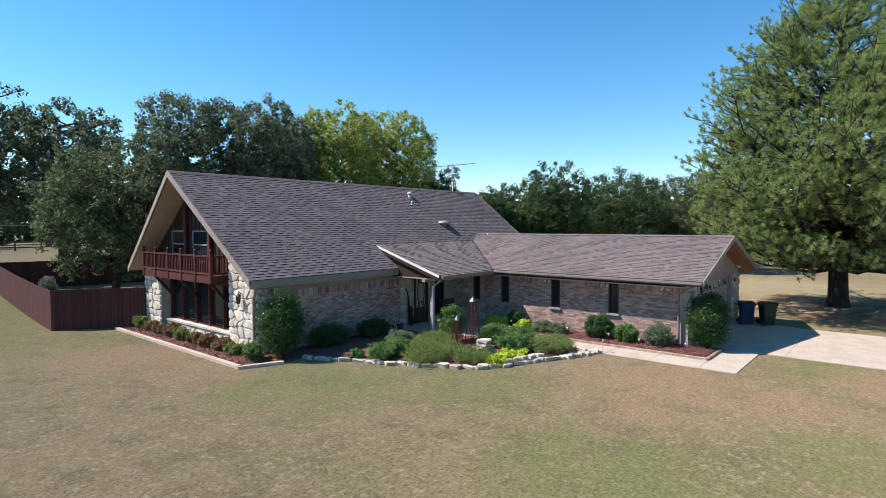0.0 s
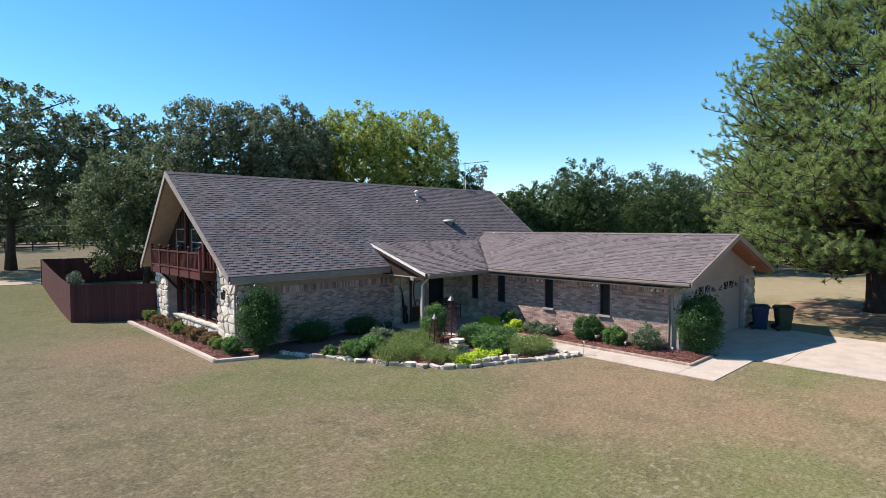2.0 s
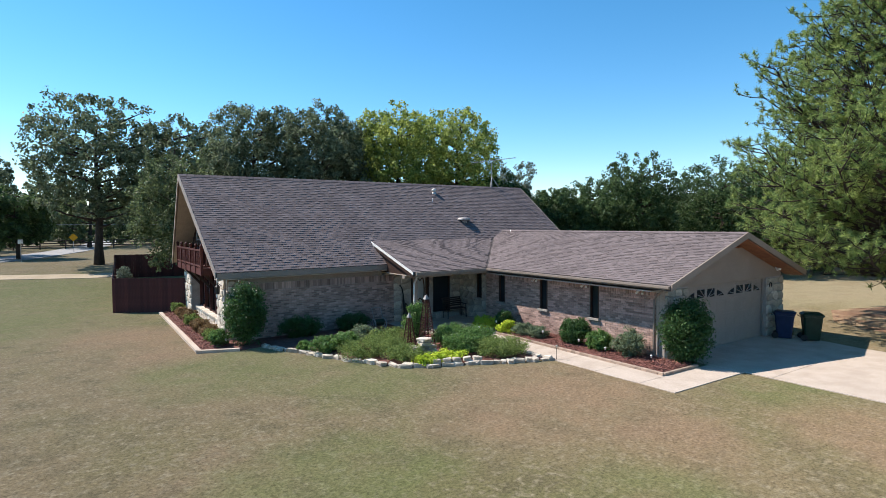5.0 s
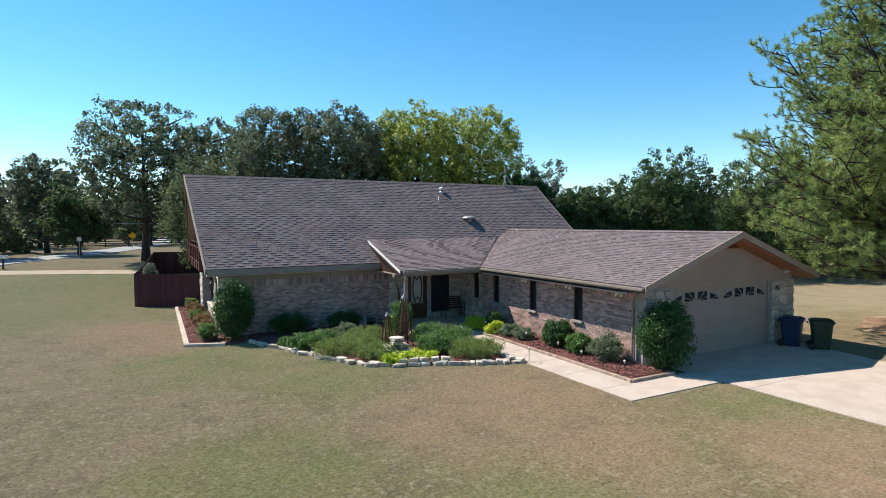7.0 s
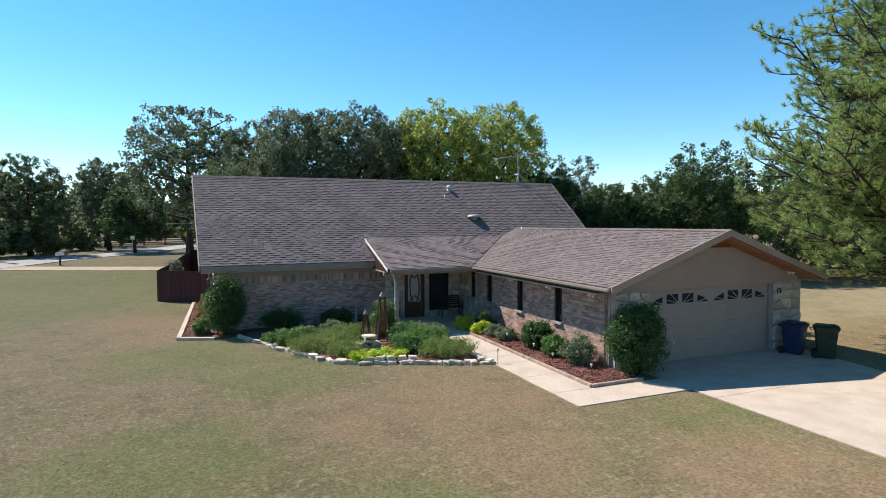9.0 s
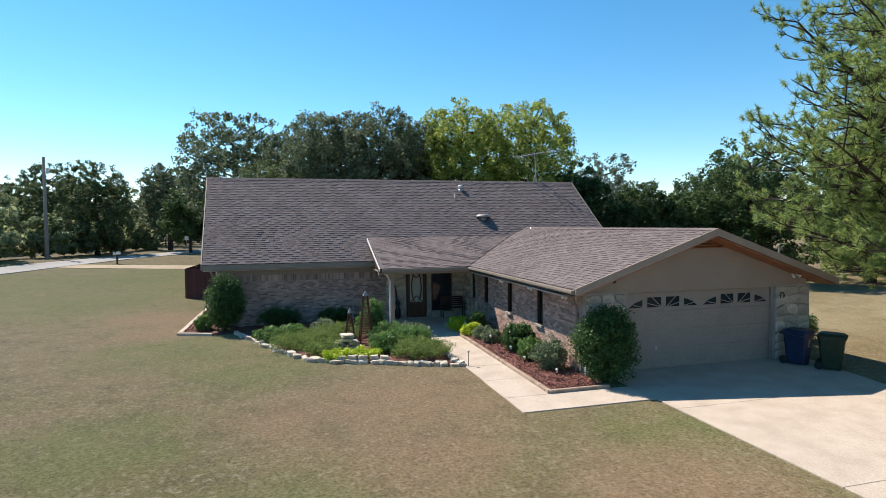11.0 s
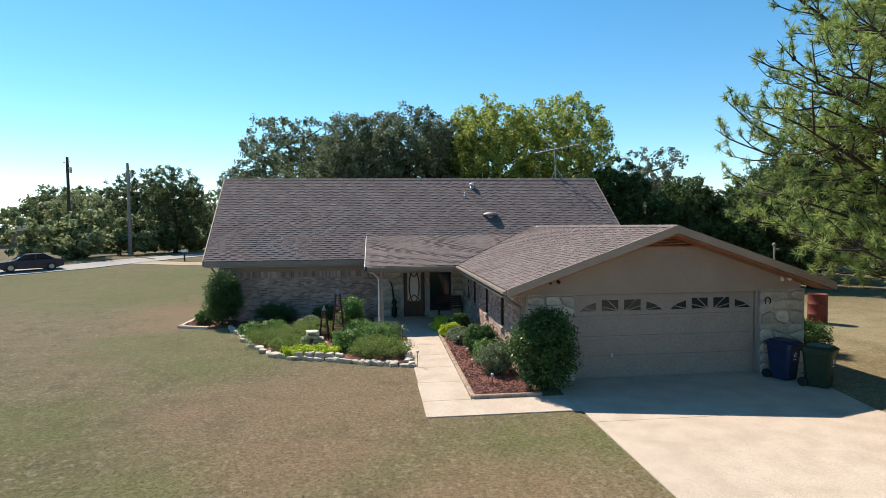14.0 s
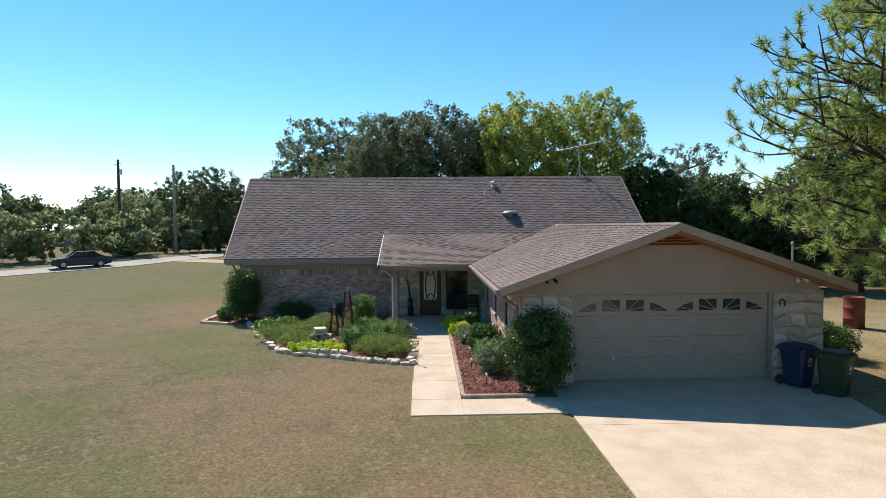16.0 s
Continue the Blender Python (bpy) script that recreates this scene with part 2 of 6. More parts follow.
L_YEL = leaf_mat("turning_leaves", (0.14, 0.23, 0.06), (0.46, 0.49, 0.12), glow=0.48, patch_scale=0.4)
L_GREEN = leaf_mat("green_leaves", (0.05, 0.095, 0.038), (0.1, 0.15, 0.055))
L_SCRUB = leaf_mat("scrub_leaves", (0.18, 0.23, 0.11), (0.3, 0.33, 0.17))
L_GREY = leaf_mat("grey_green_leaves", (0.12, 0.155, 0.11), (0.2, 0.23, 0.17))
L_PINE = leaf_mat("pine_needles", (0.13, 0.25, 0.085), (0.4, 0.45, 0.14), glow=0.42, patch_scale=1.3)
L_BUSH = leaf_mat("holly_leaves", (0.04, 0.095, 0.032), (0.085, 0.16, 0.05), rough=0.35)
L_BUSHG = leaf_mat("hedge_leaves", (0.08, 0.17, 0.045), (0.17, 0.28, 0.08), rough=0.4)
L_LIME = leaf_mat("lime_leaves", (0.38, 0.5, 0.035), (0.58, 0.66, 0.07), glow=0.3)
L_MOSS = leaf_mat("juniper_leaves", (0.13, 0.2, 0.05), (0.25, 0.31, 0.1), rough=0.8)
L_SAGE = leaf_mat("sage_leaves", (0.13, 0.18, 0.1), (0.2, 0.25, 0.15))
L_DRY = leaf_mat("bronze_leaves", (0.18, 0.105, 0.05), (0.25, 0.18, 0.085))


# ---- building helpers ----
class Build:
    """Collects vertices and faces of one mesh."""

    def __init__(self):
        self.v, self.f = [], []

    def add(self, verts, faces):
        k = len(self.v)
        self.v += [tuple(p) for p in verts]
        self.f += [tuple(i + k for i in q) for q in faces]
        return self

    def box(self, x0, y0, z0, x1, y1, z1, m=None):
        p = [Vector((x, y, z)) for z in (z0, z1) for y in (y0, y1) for x in (x0, x1)]
        if m is not None:
            p = [m @ q for q in p]
        return self.add(p, [(0, 2, 3, 1), (4, 5, 7, 6), (0, 1, 5, 4), (2, 6, 7, 3), (0, 4, 6, 2), (1, 3, 7, 5)])

    def prism(self, poly, off):
        """A polygon of 3D points, extruded by the vector off."""
        n, off = len(poly), Vector(off)
        a = [Vector(p) for p in poly]
        return self.add(a + [p + off for p in a], [tuple(range(n)), tuple(range(2 * n - 1, n - 1, -1))] + [(i, (i + n), (i + 1) % n + n, (i + 1) % n) for i in range(n)])

    def tube(self, pts, radii, sides=8, cap=True):
        """A tube through points with a radius at each."""
        pts = [Vector(p) for p in pts]
        if not hasattr(radii, "__len__"):
            radii = [radii] * len(pts)
        k, ring = len(self.v), []
        for i, p in enumerate(pts):
            d = (pts[min(i + 1, len(pts) - 1)] - pts[max(i - 1, 0)]).normalized()
            u = d.cross(Vector((0.31, 0.17, 0.93) if abs(d.z) < 0.9 else (1, 0, 0))).normalized()
            w = d.cross(u)
            for s in range(sides):
                a = 2 * math.pi * s / sides
                self.v.append(tuple(p + radii[i] * (math.cos(a) * u + math.sin(a) * w)))
        for i in range(len(pts) - 1):
            for s in range(sides):
                t = (s + 1) % sides
                self.f.append((k + i * sides + s, k + i * sides + t, k + (i + 1) * sides + t, k + (i + 1) * sides + s))
        if cap:
            self.f.append(tuple(k + s for s in reversed(range(sides))))
            self.f.append(tuple(k + (len(pts) - 1) * sides + s for s in range(sides)))
        return self

    def lathe(self, profile, x=0, y=0, sides=20):
        """Rings of (radius, z) round an upright axis."""
        return self.tube_rings([[(x + r * math.cos(2 * math.pi * s / sides), y + r * math.sin(2 * math.pi * s / sides), z) for s in range(sides)] for r, z in profile])

    def tube_rings(self, rings):
        k, n = len(self.v), len(rings[0])
        for r in rings:
            self.v += [tuple(p) for p in r]
        for i in range(len(rings) - 1):
            for s in range(n):
                t = (s + 1) % n
                self.f.append((k + i * n + s, k + i * n + t, k + (i + 1) * n + t, k + (i + 1) * n + s))
        self.f.append(tuple(k + s for s in reversed(range(n))))
        self.f.append(tuple(k + (len(rings) - 1) * n + s for s in range(n)))
        return self

    def mesh(self, name, material, smooth=False, bevel=0.0):
        me = bpy.data.meshes.new(name)
        me.from_pydata(self.v, [], self.f)
        if bevel:
            bm = bmesh.new()
            bm.from_mesh(me)
            bmesh.ops.bevel(bm, geom=bm.edges[:], offset=bevel, segments=1, affect="EDGES")
            bm.to_mesh(me)
            bm.free()
        me.materials.append(material)
        if smooth:
            me.polygons.foreach_set("use_smooth", [True] * len(me.polygons))
        me.update()
        return me


def thing(name, label, category, at=(0, 0, 0), group="", kind=""):
    """An Empty that parents the parts of one thing."""
    ob = new(name)
    ob.empty_display_size = 0.2
    ob.matrix_basis = Matrix.Translation(at)
    return tagged(ob, label, category, group, kind)


def part(name, b, material, parent, label="", smooth=False, bevel=0.0, local=False):
    """One mesh under a thing or under a part. local: its coordinates are the thing's own; else they are the world's."""
    me = b if isinstance(b, bpy.types.Mesh) else b.mesh(name, material, smooth, bevel)
    ob = new(name, me)
    ob.parent = parent
    if parent is not None and parent.type == "EMPTY" and not local:
        ob.matrix_parent_inverse = parent.matrix_basis.inverted()
    return tagged(ob, label)


def single(name, b, material, label, category, group="", kind="", smooth=False, bevel=0.0):
    ob = new(name, b.mesh(name, material, smooth, bevel) if isinstance(b, Build) else b)
    return tagged(ob, label, category, group, kind)


def ground_z(x, y):
    """The lawn is level round the house and rises a little to the north."""
    t = min(max((y - 28) / 30, 0), 1)
    return -0.14 + 1.0 * t * t * (3 - 2 * t)


LUSH = ((9.5, 13.0, 4.4), (12.3, 9.8, 3.4), (20.2, 2.6, 2.2), (9.0, 4.5, 3.4), (0.0, 34.0, 20.0), (13.0, 1.0, 2.5))
BARE = ((16.4, 6.2, 3.4), (15.4, 2.6, 2.6), (7.2, 20.5, 3.4), (18.8, 0.3, 3.0), (20.0, -3.0, 2.5), (8.2, 16.4, 2.6), (13.4, 5.4, 2.4))
STRAW = ((33.0, 14.0, 9.0), (44.0, 9.0, 13.0))


def spot(points, x, y):
    return max(max(0.0, 1 - math.hypot(x - a, y - c) / r) for a, c, r in points)


def spot_marks(me, xy, step=1):
    """Watered and worn places of the lawn, as marks on the mesh."""
    for name_, points in (("lush", LUSH), ("bare", BARE), ("straw", STRAW)):
        at = me.attributes.new(name_, "FLOAT", "POINT")
        vals = [min(1.0, 1.6 * spot(points, x, y)) for x, y in xy]
        at.data.foreach_set("value", [v for v in vals for _ in range(step)])


# ---- ground ----
def spaced(lo, hi, fine_lo, fine_hi, step, far):
    a = list(np.arange(fine_lo, fine_hi + 0.01, step))
    x, s = fine_hi, step
    while x < hi:
        s = min(s * 1.4, far)
        x += s
        a.append(x)
    x, s = fine_lo, step
    while x > lo:
        s = min(s * 1.4, far)
        x -= s
        a.insert(0, x)
    return a


def build_ground():
    xs, ys = spaced(-1500, 1500, -30, 60, 1.5, 200), spaced(-1500, 2500, -20, 70, 1.5, 200)
    b = Build()
    b.v = [(x, y, ground_z(x, y) + 0.012 * noise.noise((x * 0.2, y * 0.2, 0))) for y in ys for x in xs]
    n = len(xs)
    b.f = [(j * n + i, j * n + i + 1, (j + 1) * n + i + 1, (j + 1) * n + i) for j in range(len(ys) - 1) for i in range(n - 1)]
    g = single("ground", b, M_LAWN, "mown lawn of dry and green grass with bare patches", "lawn", kind="structure", smooth=True)
    spot_marks(g.data, [(v[0], v[1]) for v in b.v])


build_ground()


def slab(name, poly, top, material, label, category, deep=0.25):
    b = Build().prism([(x, y, top) for x, y in poly], (0, 0, -deep))
    return single(name, b, material, label, category, kind="structure")


def strip(name, mid, width, lift, material, label, category):
    """A road along a line of points, lying on the ground."""
    b = Build()
    pts = []
    for (xa, ya), (xb, yb) in zip(mid, mid[1:]):
        n = max(2, int(math.hypot(xb - xa, yb - ya) / 2))
        pts += [(xa + (xb - xa) * i / n, ya + (yb - ya) * i / n) for i in range(n)]
    pts.append(mid[-1])
    for i, (x, y) in enumerate(pts):
        xa, ya = pts[max(i - 2, 0)]
        xb, yb = pts[min(i + 2, len(pts) - 1)]
        d = Vector((xb - xa, yb - ya)).normalized()
        for s in (-1, 1):
            px, py = x - s * d.y * width / 2, y + s * d.x * width / 2
            for dz in (lift, -0.3):
                b.v.append((px, py, ground_z(px, py) + dz))
    for i in range(len(pts) - 1):
        k = 4 * i
        b.f += [(k, k + 2, k + 6, k + 4), (k, k + 4, k + 5, k + 1), (k + 2, k + 3, k + 7, k + 6)]
    return single(name, b, material, label, category, kind="structure")


# ---- the house ----
RIDGE_Y, RIDGE_Z, EAVE_Y, EAVE_Z = 21.5, 6.285, 16.6, 2.466
SLOPE = (RIDGE_Z - EAVE_Z) / (RIDGE_Y - EAVE_Y)
GX, GZ, GW, GE, GEZ, GY = 24.28, 3.784, 20.03, 28.53, 2.3, 5.66
house = thing("house", "brick and stone house with steep shingle roof and garage wing", "house", (19, 17, -0.14))


def sloped(poly, t=0.16):
    return Build().prism(poly, (0, 0, -t))


def main_z(y):
    return RIDGE_Z - SLOPE * abs(y - RIDGE_Y)


# roofs
front = [(9.72, EAVE_Y, EAVE_Z), (28.4, EAVE_Y, EAVE_Z), (28.4, RIDGE_Y, RIDGE_Z), (9.35, RIDGE_Y, RIDGE_Z)]
rear = [(9.35, RIDGE_Y, RIDGE_Z), (28.4, RIDGE_Y, RIDGE_Z), (28.4, 26.4, EAVE_Z), (9.72, 26.4, EAVE_Z)]
wing_w = [(GW, GY, GEZ), (GX, GY, GZ), (GX, 18.29, GZ), (23.27, 17.84, 3.43), (GW, 14.285, GEZ)]
wing_e = [(GX, GY, GZ), (GE, GY, GEZ), (GE, 16.6, GEZ), (GX, 18.29, GZ)]
porch = [(16.42, 14.285, GEZ), (GW, 14.285, GEZ), (23.27, 17.84, 3.43), (16.4, 17.84, 3.43)]
roof = part("roof", sloped(front), M_DECK, house, "steep grey-brown asphalt shingle roof")
roof_rear = part("roof", sloped(rear), M_SHINGLE, house)
roof_w = part("roof", sloped(wing_w), M_DECK, house, "low grey-brown shingle roof over the garage wing")
roof_e = part("roof", sloped(wing_e), M_SHINGLE, house)
roof_p = part("roof", sloped(porch), M_DECK, house, "low shingle roof over the entry porch")


def tab_mesh(name, w, e, material, t):
    """One shingle tab: w along the course, e exposed up the slope, thick at its lower edge."""
    b = Build()
    b.add([(0, 0, 0.003), (w, 0, 0.003), (w, e * 1.1, 0.0), (0, e * 1.1, 0.0), (0, 0, t), (w, 0, t), (w, e * 1.1, 0.006), (0, e * 1.1, 0.006)],
          [(4, 5, 6, 7), (0, 1, 5, 4), (0, 4, 7, 3), (1, 2, 6, 5)])
    return b.mesh(name, material)


def shingle(roof_part, origin, along, up, length, limits, near, rng):
    """Courses of tabs; limits(v) gives the run of a course; near(u, v) picks the ones that are parts."""
    origin, along, up = Vector(origin), Vector(along).normalized(), Vector(up).normalized()
    nrm = along.cross(up)
    e, w, loose = 0.135, 0.31, 0
    b = Build()
    shared = {(k, t): tab_mesh("shingle", w - 0.004 - 0.06 * k, e, M_SHINGLE_P, t) for k in range(3) for t in (0.013, 0.024)}
    m0 = Matrix((along, up, nrm)).transposed()
    for k in range(int(length / e) + 1):
        v = k * e
        u0, u1 = limits(v)
        nth = k
        u = u0 + (0.0, 0.21, 0.1, 0.27)[k % 4] - w
        while u < u1:
            kind = rng.choice((0, 1, 2))
            ww = w - 0.004 - 0.06 * kind
            nth += 1
            t = (0.013, 0.024)[nth % 2]
            a, c = max(u, u0), min(u + ww, u1)
            if c - a > 0.04:
                ee = min(e, length - v)
                p = origin + along * a + up * v
                if near(a, v) and c - a > 0.9 * ww and loose < 300 and ee == e:
                    ob = new("shingle", shared[kind, t])
                    ob.parent = roof_part
                    ob.matrix_basis = Matrix.Translation(p) @ m0.to_4x4()
                    loose += 1
                else:
                    d = c - a
                    b.add([p + m0 @ Vector(q) for q in ((0, 0, 0.003), (d, 0, 0.003), (d, ee * 1.1, 0), (0, ee * 1.1, 0), (0, 0, t), (d, 0, t), (d, ee * 1.1, 0.006), (0, ee * 1.1, 0.006))],
                          [(4, 5, 6, 7), (0, 1, 5, 4), (0, 4, 7, 3), (1, 2, 6, 5)])
            u += ww + 0.004
    ob = part("shingle_field", b, M_SHINGLE, roof_part)
    ob["kind"] = "stuff"


def house_shingles():
    rng = random.Random(5)
    s = math.hypot(RIDGE_Y - EAVE_Y, RIDGE_Z - EAVE_Z)
    shingle(roof, (9.72, EAVE_Y, EAVE_Z), (1, 0, 0), (0, RIDGE_Y - EAVE_Y, RIDGE_Z - EAVE_Z), s, lambda v: (-0.37 * v / s, 18.68), lambda u, v: u < 6.5 and v < 2.0, rng)
    sw = math.hypot(GX - GW, GZ - GEZ)
    def wing_limits(v):
        f = v / sw * (GX - GW)
        y_n = 14.285 + f / 3.24 * 3.555 if f < 3.24 else 17.84 + (f - 3.24) / 1.01 * 0.45
        return (18.29 - y_n, 18.29 - GY)
    shingle(roof_w, (GW, 18.29, GEZ), (0, -1, 0), (GX - GW, 0, GZ - GEZ), sw, wing_limits, lambda u, v: u > 8.5 and v < 2.9, rng)
    sp = math.hypot(3.555, 1.13)
    shingle(roof_p, (16.42, 14.285, GEZ), (1, 0, 0), (0, 3.555, 1.13), sp, lambda v: (0, 3.61 + 3.24 * v / sp), lambda u, v: u < 4.2 and v < 3.0, rng)


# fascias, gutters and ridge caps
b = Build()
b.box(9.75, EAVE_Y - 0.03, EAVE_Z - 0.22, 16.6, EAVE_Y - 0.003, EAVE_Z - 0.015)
part("fascia", b, M_TRIM_SHADED, house)
part("fascia", Build().box(16.5, 14.255, GEZ - 0.2, GW, 14.282, GEZ - 0.015), M_TRIM_SHADED, house)
part("fascia", Build().box(GW - 0.03, GY + 0.02, GEZ - 0.13, GW - 0.003, 14.28, GEZ - 0.015), M_TRIM_SHADED, house)


def rake(p, q, depth, out, name="rake_board", m=M_FASCIA):
    """A board along a gable edge from p up to q, hanging down by depth; out: its thickness vector."""
    p, q = Vector(p) + Vector((0, 0, 0.03)), Vector(q) + Vector((0, 0, 0.03))
    d = Vector((0, 0, -depth))
    return part(name, Build().prism([p, q, q + d, p + d], out), m, house)


rake((9.72, EAVE_Y, EAVE_Z), (9.35, RIDGE_Y, RIDGE_Z), 0.24, (-0.04, 0, 0))
rake((9.72, 26.4, EAVE_Z), (9.35, RIDGE_Y, RIDGE_Z), 0.24, (-0.04, 0, 0))
rake((28.4, EAVE_Y, EAVE_Z), (28.4, RIDGE_Y, RIDGE_Z), 0.22, (0.04, 0, 0))
rake((28.4, 26.4, EAVE_Z), (28.4, RIDGE_Y, RIDGE_Z), 0.22, (0.04, 0, 0))
rake((GW, GY, GEZ), (GX, GY, GZ), 0.2, (0, -0.04, 0), m=M_SIDING)
rake((GE, GY, GEZ), (GX, GY, GZ), 0.2, (0, -0.04, 0), m=M_SIDING)
rake((16.42, 14.285, GEZ - 0.03), (16.4, 17.84, 3.4), 0.1, (-0.025, 0, 0), m=M_WHITE)
# brown board below the white edge: the soffit's shade put into colour
rake((16.42, 14.3, GEZ - 0.13), (16.4, 17.84, 3.3), 0.13, (-0.02, 0, 0), m=M_BROWN)


def ridge_caps():
    cap = Build().prism([(0, -0.14, -0.085), (0, 0, 0.03), (0, 0.14, -0.085)], (0.3, 0, 0.012)).mesh("ridge_cap", M_SHINGLE_P)
    low = Build().prism([(0, -0.15, -0.02), (0, 0, 0.035), (0, 0.15, -0.02)], (0.3, 0, 0.008)).mesh("ridge_cap", M_SHINGLE_P)
    for i in range(62):
        ob = new("ridge_cap", cap)
        ob.parent = roof
        ob.matrix_basis = pose(9.33 + i * 0.307, RIDGE_Y, RIDGE_Z)
    for i in range(41):
        ob = new("ridge_cap", low)
        ob.parent = roof_w
        ob.matrix_basis = pose(GX, GY + i * 0.307, GZ, 0, 0, 90)


ridge_caps()
# soffits
part("soffit", Build().box(9.75, 16.62, 2.2, 16.6, 17.1, 2.235), M_SOFFIT, house)
part("soffit", Build().box(GW + 0.02, 6.3, 2.05, 20.66, 14.3, 2.09), M_SOFFIT, house)
part("porch_ceiling", Build().box(16.5, 14.3, 2.1, 20.66, 17.1, 2.14), M_SOFFIT, house)
for ya, yb in ((16.7, RIDGE_Y), (26.3, RIDGE_Y)):
    p = [(9.74, ya, main_z(ya) - 0.19), (9.4, yb, RIDGE_Z - 0.19), (10.42, yb, RIDGE_Z - 0.19), (10.42, ya, main_z(ya) - 0.19)]
    part("soffit", Build().prism(p, (0, 0, -0.03)), M_SOFFIT, house, "beige board soffit")
for xa in (GW + 0.1, GE - 0.1):
    z = GEZ + 0.35 * 0.1 - 0.18
    p = [(xa, GY + 0.02, z), (GX, GY + 0.02, GZ - 0.18), (GX, 6.32, GZ - 0.18), (xa, 6.32, z)]
    part("soffit", Build().prism(p, (0, 0, -0.03)), M_RSOFFIT, house, "red-brown stained soffit")


# walls: a core, faced with bricks or stones
def wall_bricks(wall, origin, along, out, length, height, holes, near, rng):
    """Running bond over a wall face, proud of the mortar; a soldier course on top."""
    origin, along, out = Vector(origin), Vector(along), Vector(out)
    up = Vector((0, 0, 1))
    m0 = Matrix((along, out, up)).transposed()
    bl, bh, j, d = 0.195, 0.06, 0.011, 0.02
    shared = Build().box(0, 0, 0, bl, d, bh).mesh("brick", M_BRICK_P)
    b, loose, row = Build(), 0, 0
    z = 0.0
    rows = []
    while z + bh < height - 0.2:
        rows.append((z, bh, bl, (row % 2) * 0.103))
        z += bh + j
        row += 1
    rows.append((z, height - z - 0.004, 0.062, 0.0))
    for z, h, ln, off in rows:
        u = -off
        while u < length:
            a, c = max(u, 0), min(u + ln, length)
            u += ln + j
            spans = [(a, c)]
            for h0, h1, z0, z1 in holes:
                if z + h > z0 and z < z1:
                    nxt = []
                    for s, t in spans:
                        if t <= h0 or s >= h1:
                            nxt.append((s, t))
                        else:
                            nxt += [(s, h0)] * (s < h0) + [(h1, t)] * (t > h1)
                    spans = nxt
            for s, t in spans:
                if t - s < 0.02:
                    continue
                p = origin + along * s + up * z
                if ln == bl and t - s > bl - 0.002 and near(s, z) and loose < 300:
                    ob = new("brick", shared)
                    ob.parent = wall
                    ob.matrix_basis = Matrix.Translation(p) @ m0.to_4x4()
                    loose += 1
                else:
                    dd = d + rng.uniform(-0.004, 0.003)
                    w = t - s
                    b.add([p + m0 @ Vector(q) for q in ((0, 0, 0), (w, 0, 0), (w, dd, 0), (0, dd, 0), (0, 0, h), (w, 0, h), (w, dd, h), (0, dd, h))],
                          [(2, 3, 7, 6), (0, 1, 2, 3), (4, 7, 6, 5), (0, 3, 7, 4), (1, 5, 6, 2)])
    ob = part("brickwork", b, M_BRICK, wall)
    ob["kind"] = "stuff"


def wall_stones(wall, origin, along, out, length, height, holes, rng, material, size=0.34, slope=None):
    """Irregular flagstones set in mortar, each one a piece."""
    origin, along, out, up = Vector(origin), Vector(along), Vector(out), Vector((0, 0, 1))
    nu, nv = max(2, round(length / size)), max(2, round(height / (size * 0.8)))
    pts = {}
    for j in range(nv + 1):
        for i in range(nu + 1):
            du = 0 if i in (0, nu) else rng.uniform(-0.3, 0.3) + (0.22 if j % 2 else -0.22)
            dv = 0 if j in (0, nv) else rng.uniform(-0.36, 0.36)
            pts[i, j] = Vector(((i + du) * length / nu, (j + dv) * height / nv))
    done = set()
    for j in range(nv):
        for i in range(nu):
            if (i, j) in done:
                continue
            q = [pts[i, j], pts[i + 1, j], pts[i + 1, j + 1], pts[i, j + 1]]
            if rng.random() < 0.3 and i + 1 < nu and (i + 1, j) not in done:
                q = [pts[i, j], pts[i + 1, j], pts[i + 2, j], pts[i + 2, j + 1], pts[i + 1, j + 1], pts[i, j + 1]]
                done.add((i + 1, j))
            mid = sum(q, Vector((0, 0))) / len(q)
            if any(h0 < mid.x < h1 and z0 < mid.y < z1 for h0, h1, z0, z1 in holes):
                continue
            if slope and mid.y > slope(mid.x) - 0.08:
                continue
            def keep(p):
                if slope:
                    p = Vector((p.x, min(p.y, slope(p.x))))
                for h0, h1, z0, z1 in holes:
                    if h0 < p.x < h1 and z0 < p.y < z1:
                        p = Vector((h0 if mid.x < h0 else h1 if mid.x > h1 else p.x, p.y if not h0 < mid.x < h1 else (z0 if mid.y < z0 else z1)))
                return p
            q = [keep(p) for p in q]
            # cut the corners, shrink for the joint
            ring = []
            for k in range(len(q)):
                a, c, e = q[k - 1], q[k], q[(k + 1) % len(q)]
                cut = rng.uniform(0.1, 0.28)
                ring += [c.lerp(a, cut), c.lerp(e, cut)]
            base = [mid + (p - mid) * 0.95 for p in ring]
            top = [mid + (p - mid) * 0.82 for p in ring]
            d = rng.uniform(0.035, 0.065)
            b, n = Build(), len(base)
            o = origin + along * mid.x + up * mid.y
            b.add([along * (p - mid).x + up * (p - mid).y for p in base] + [along * (p - mid).x + up * (p - mid).y + out * d for p in top],
                  [tuple(range(n, 2 * n))] + [(k, (k + 1) % n, (k + 1) % n + n, k + n) for k in range(n)])
            ob = new("stone", b.mesh("stone", material))
            ob.parent = wall
            ob.matrix_basis = Matrix.Translation(o)


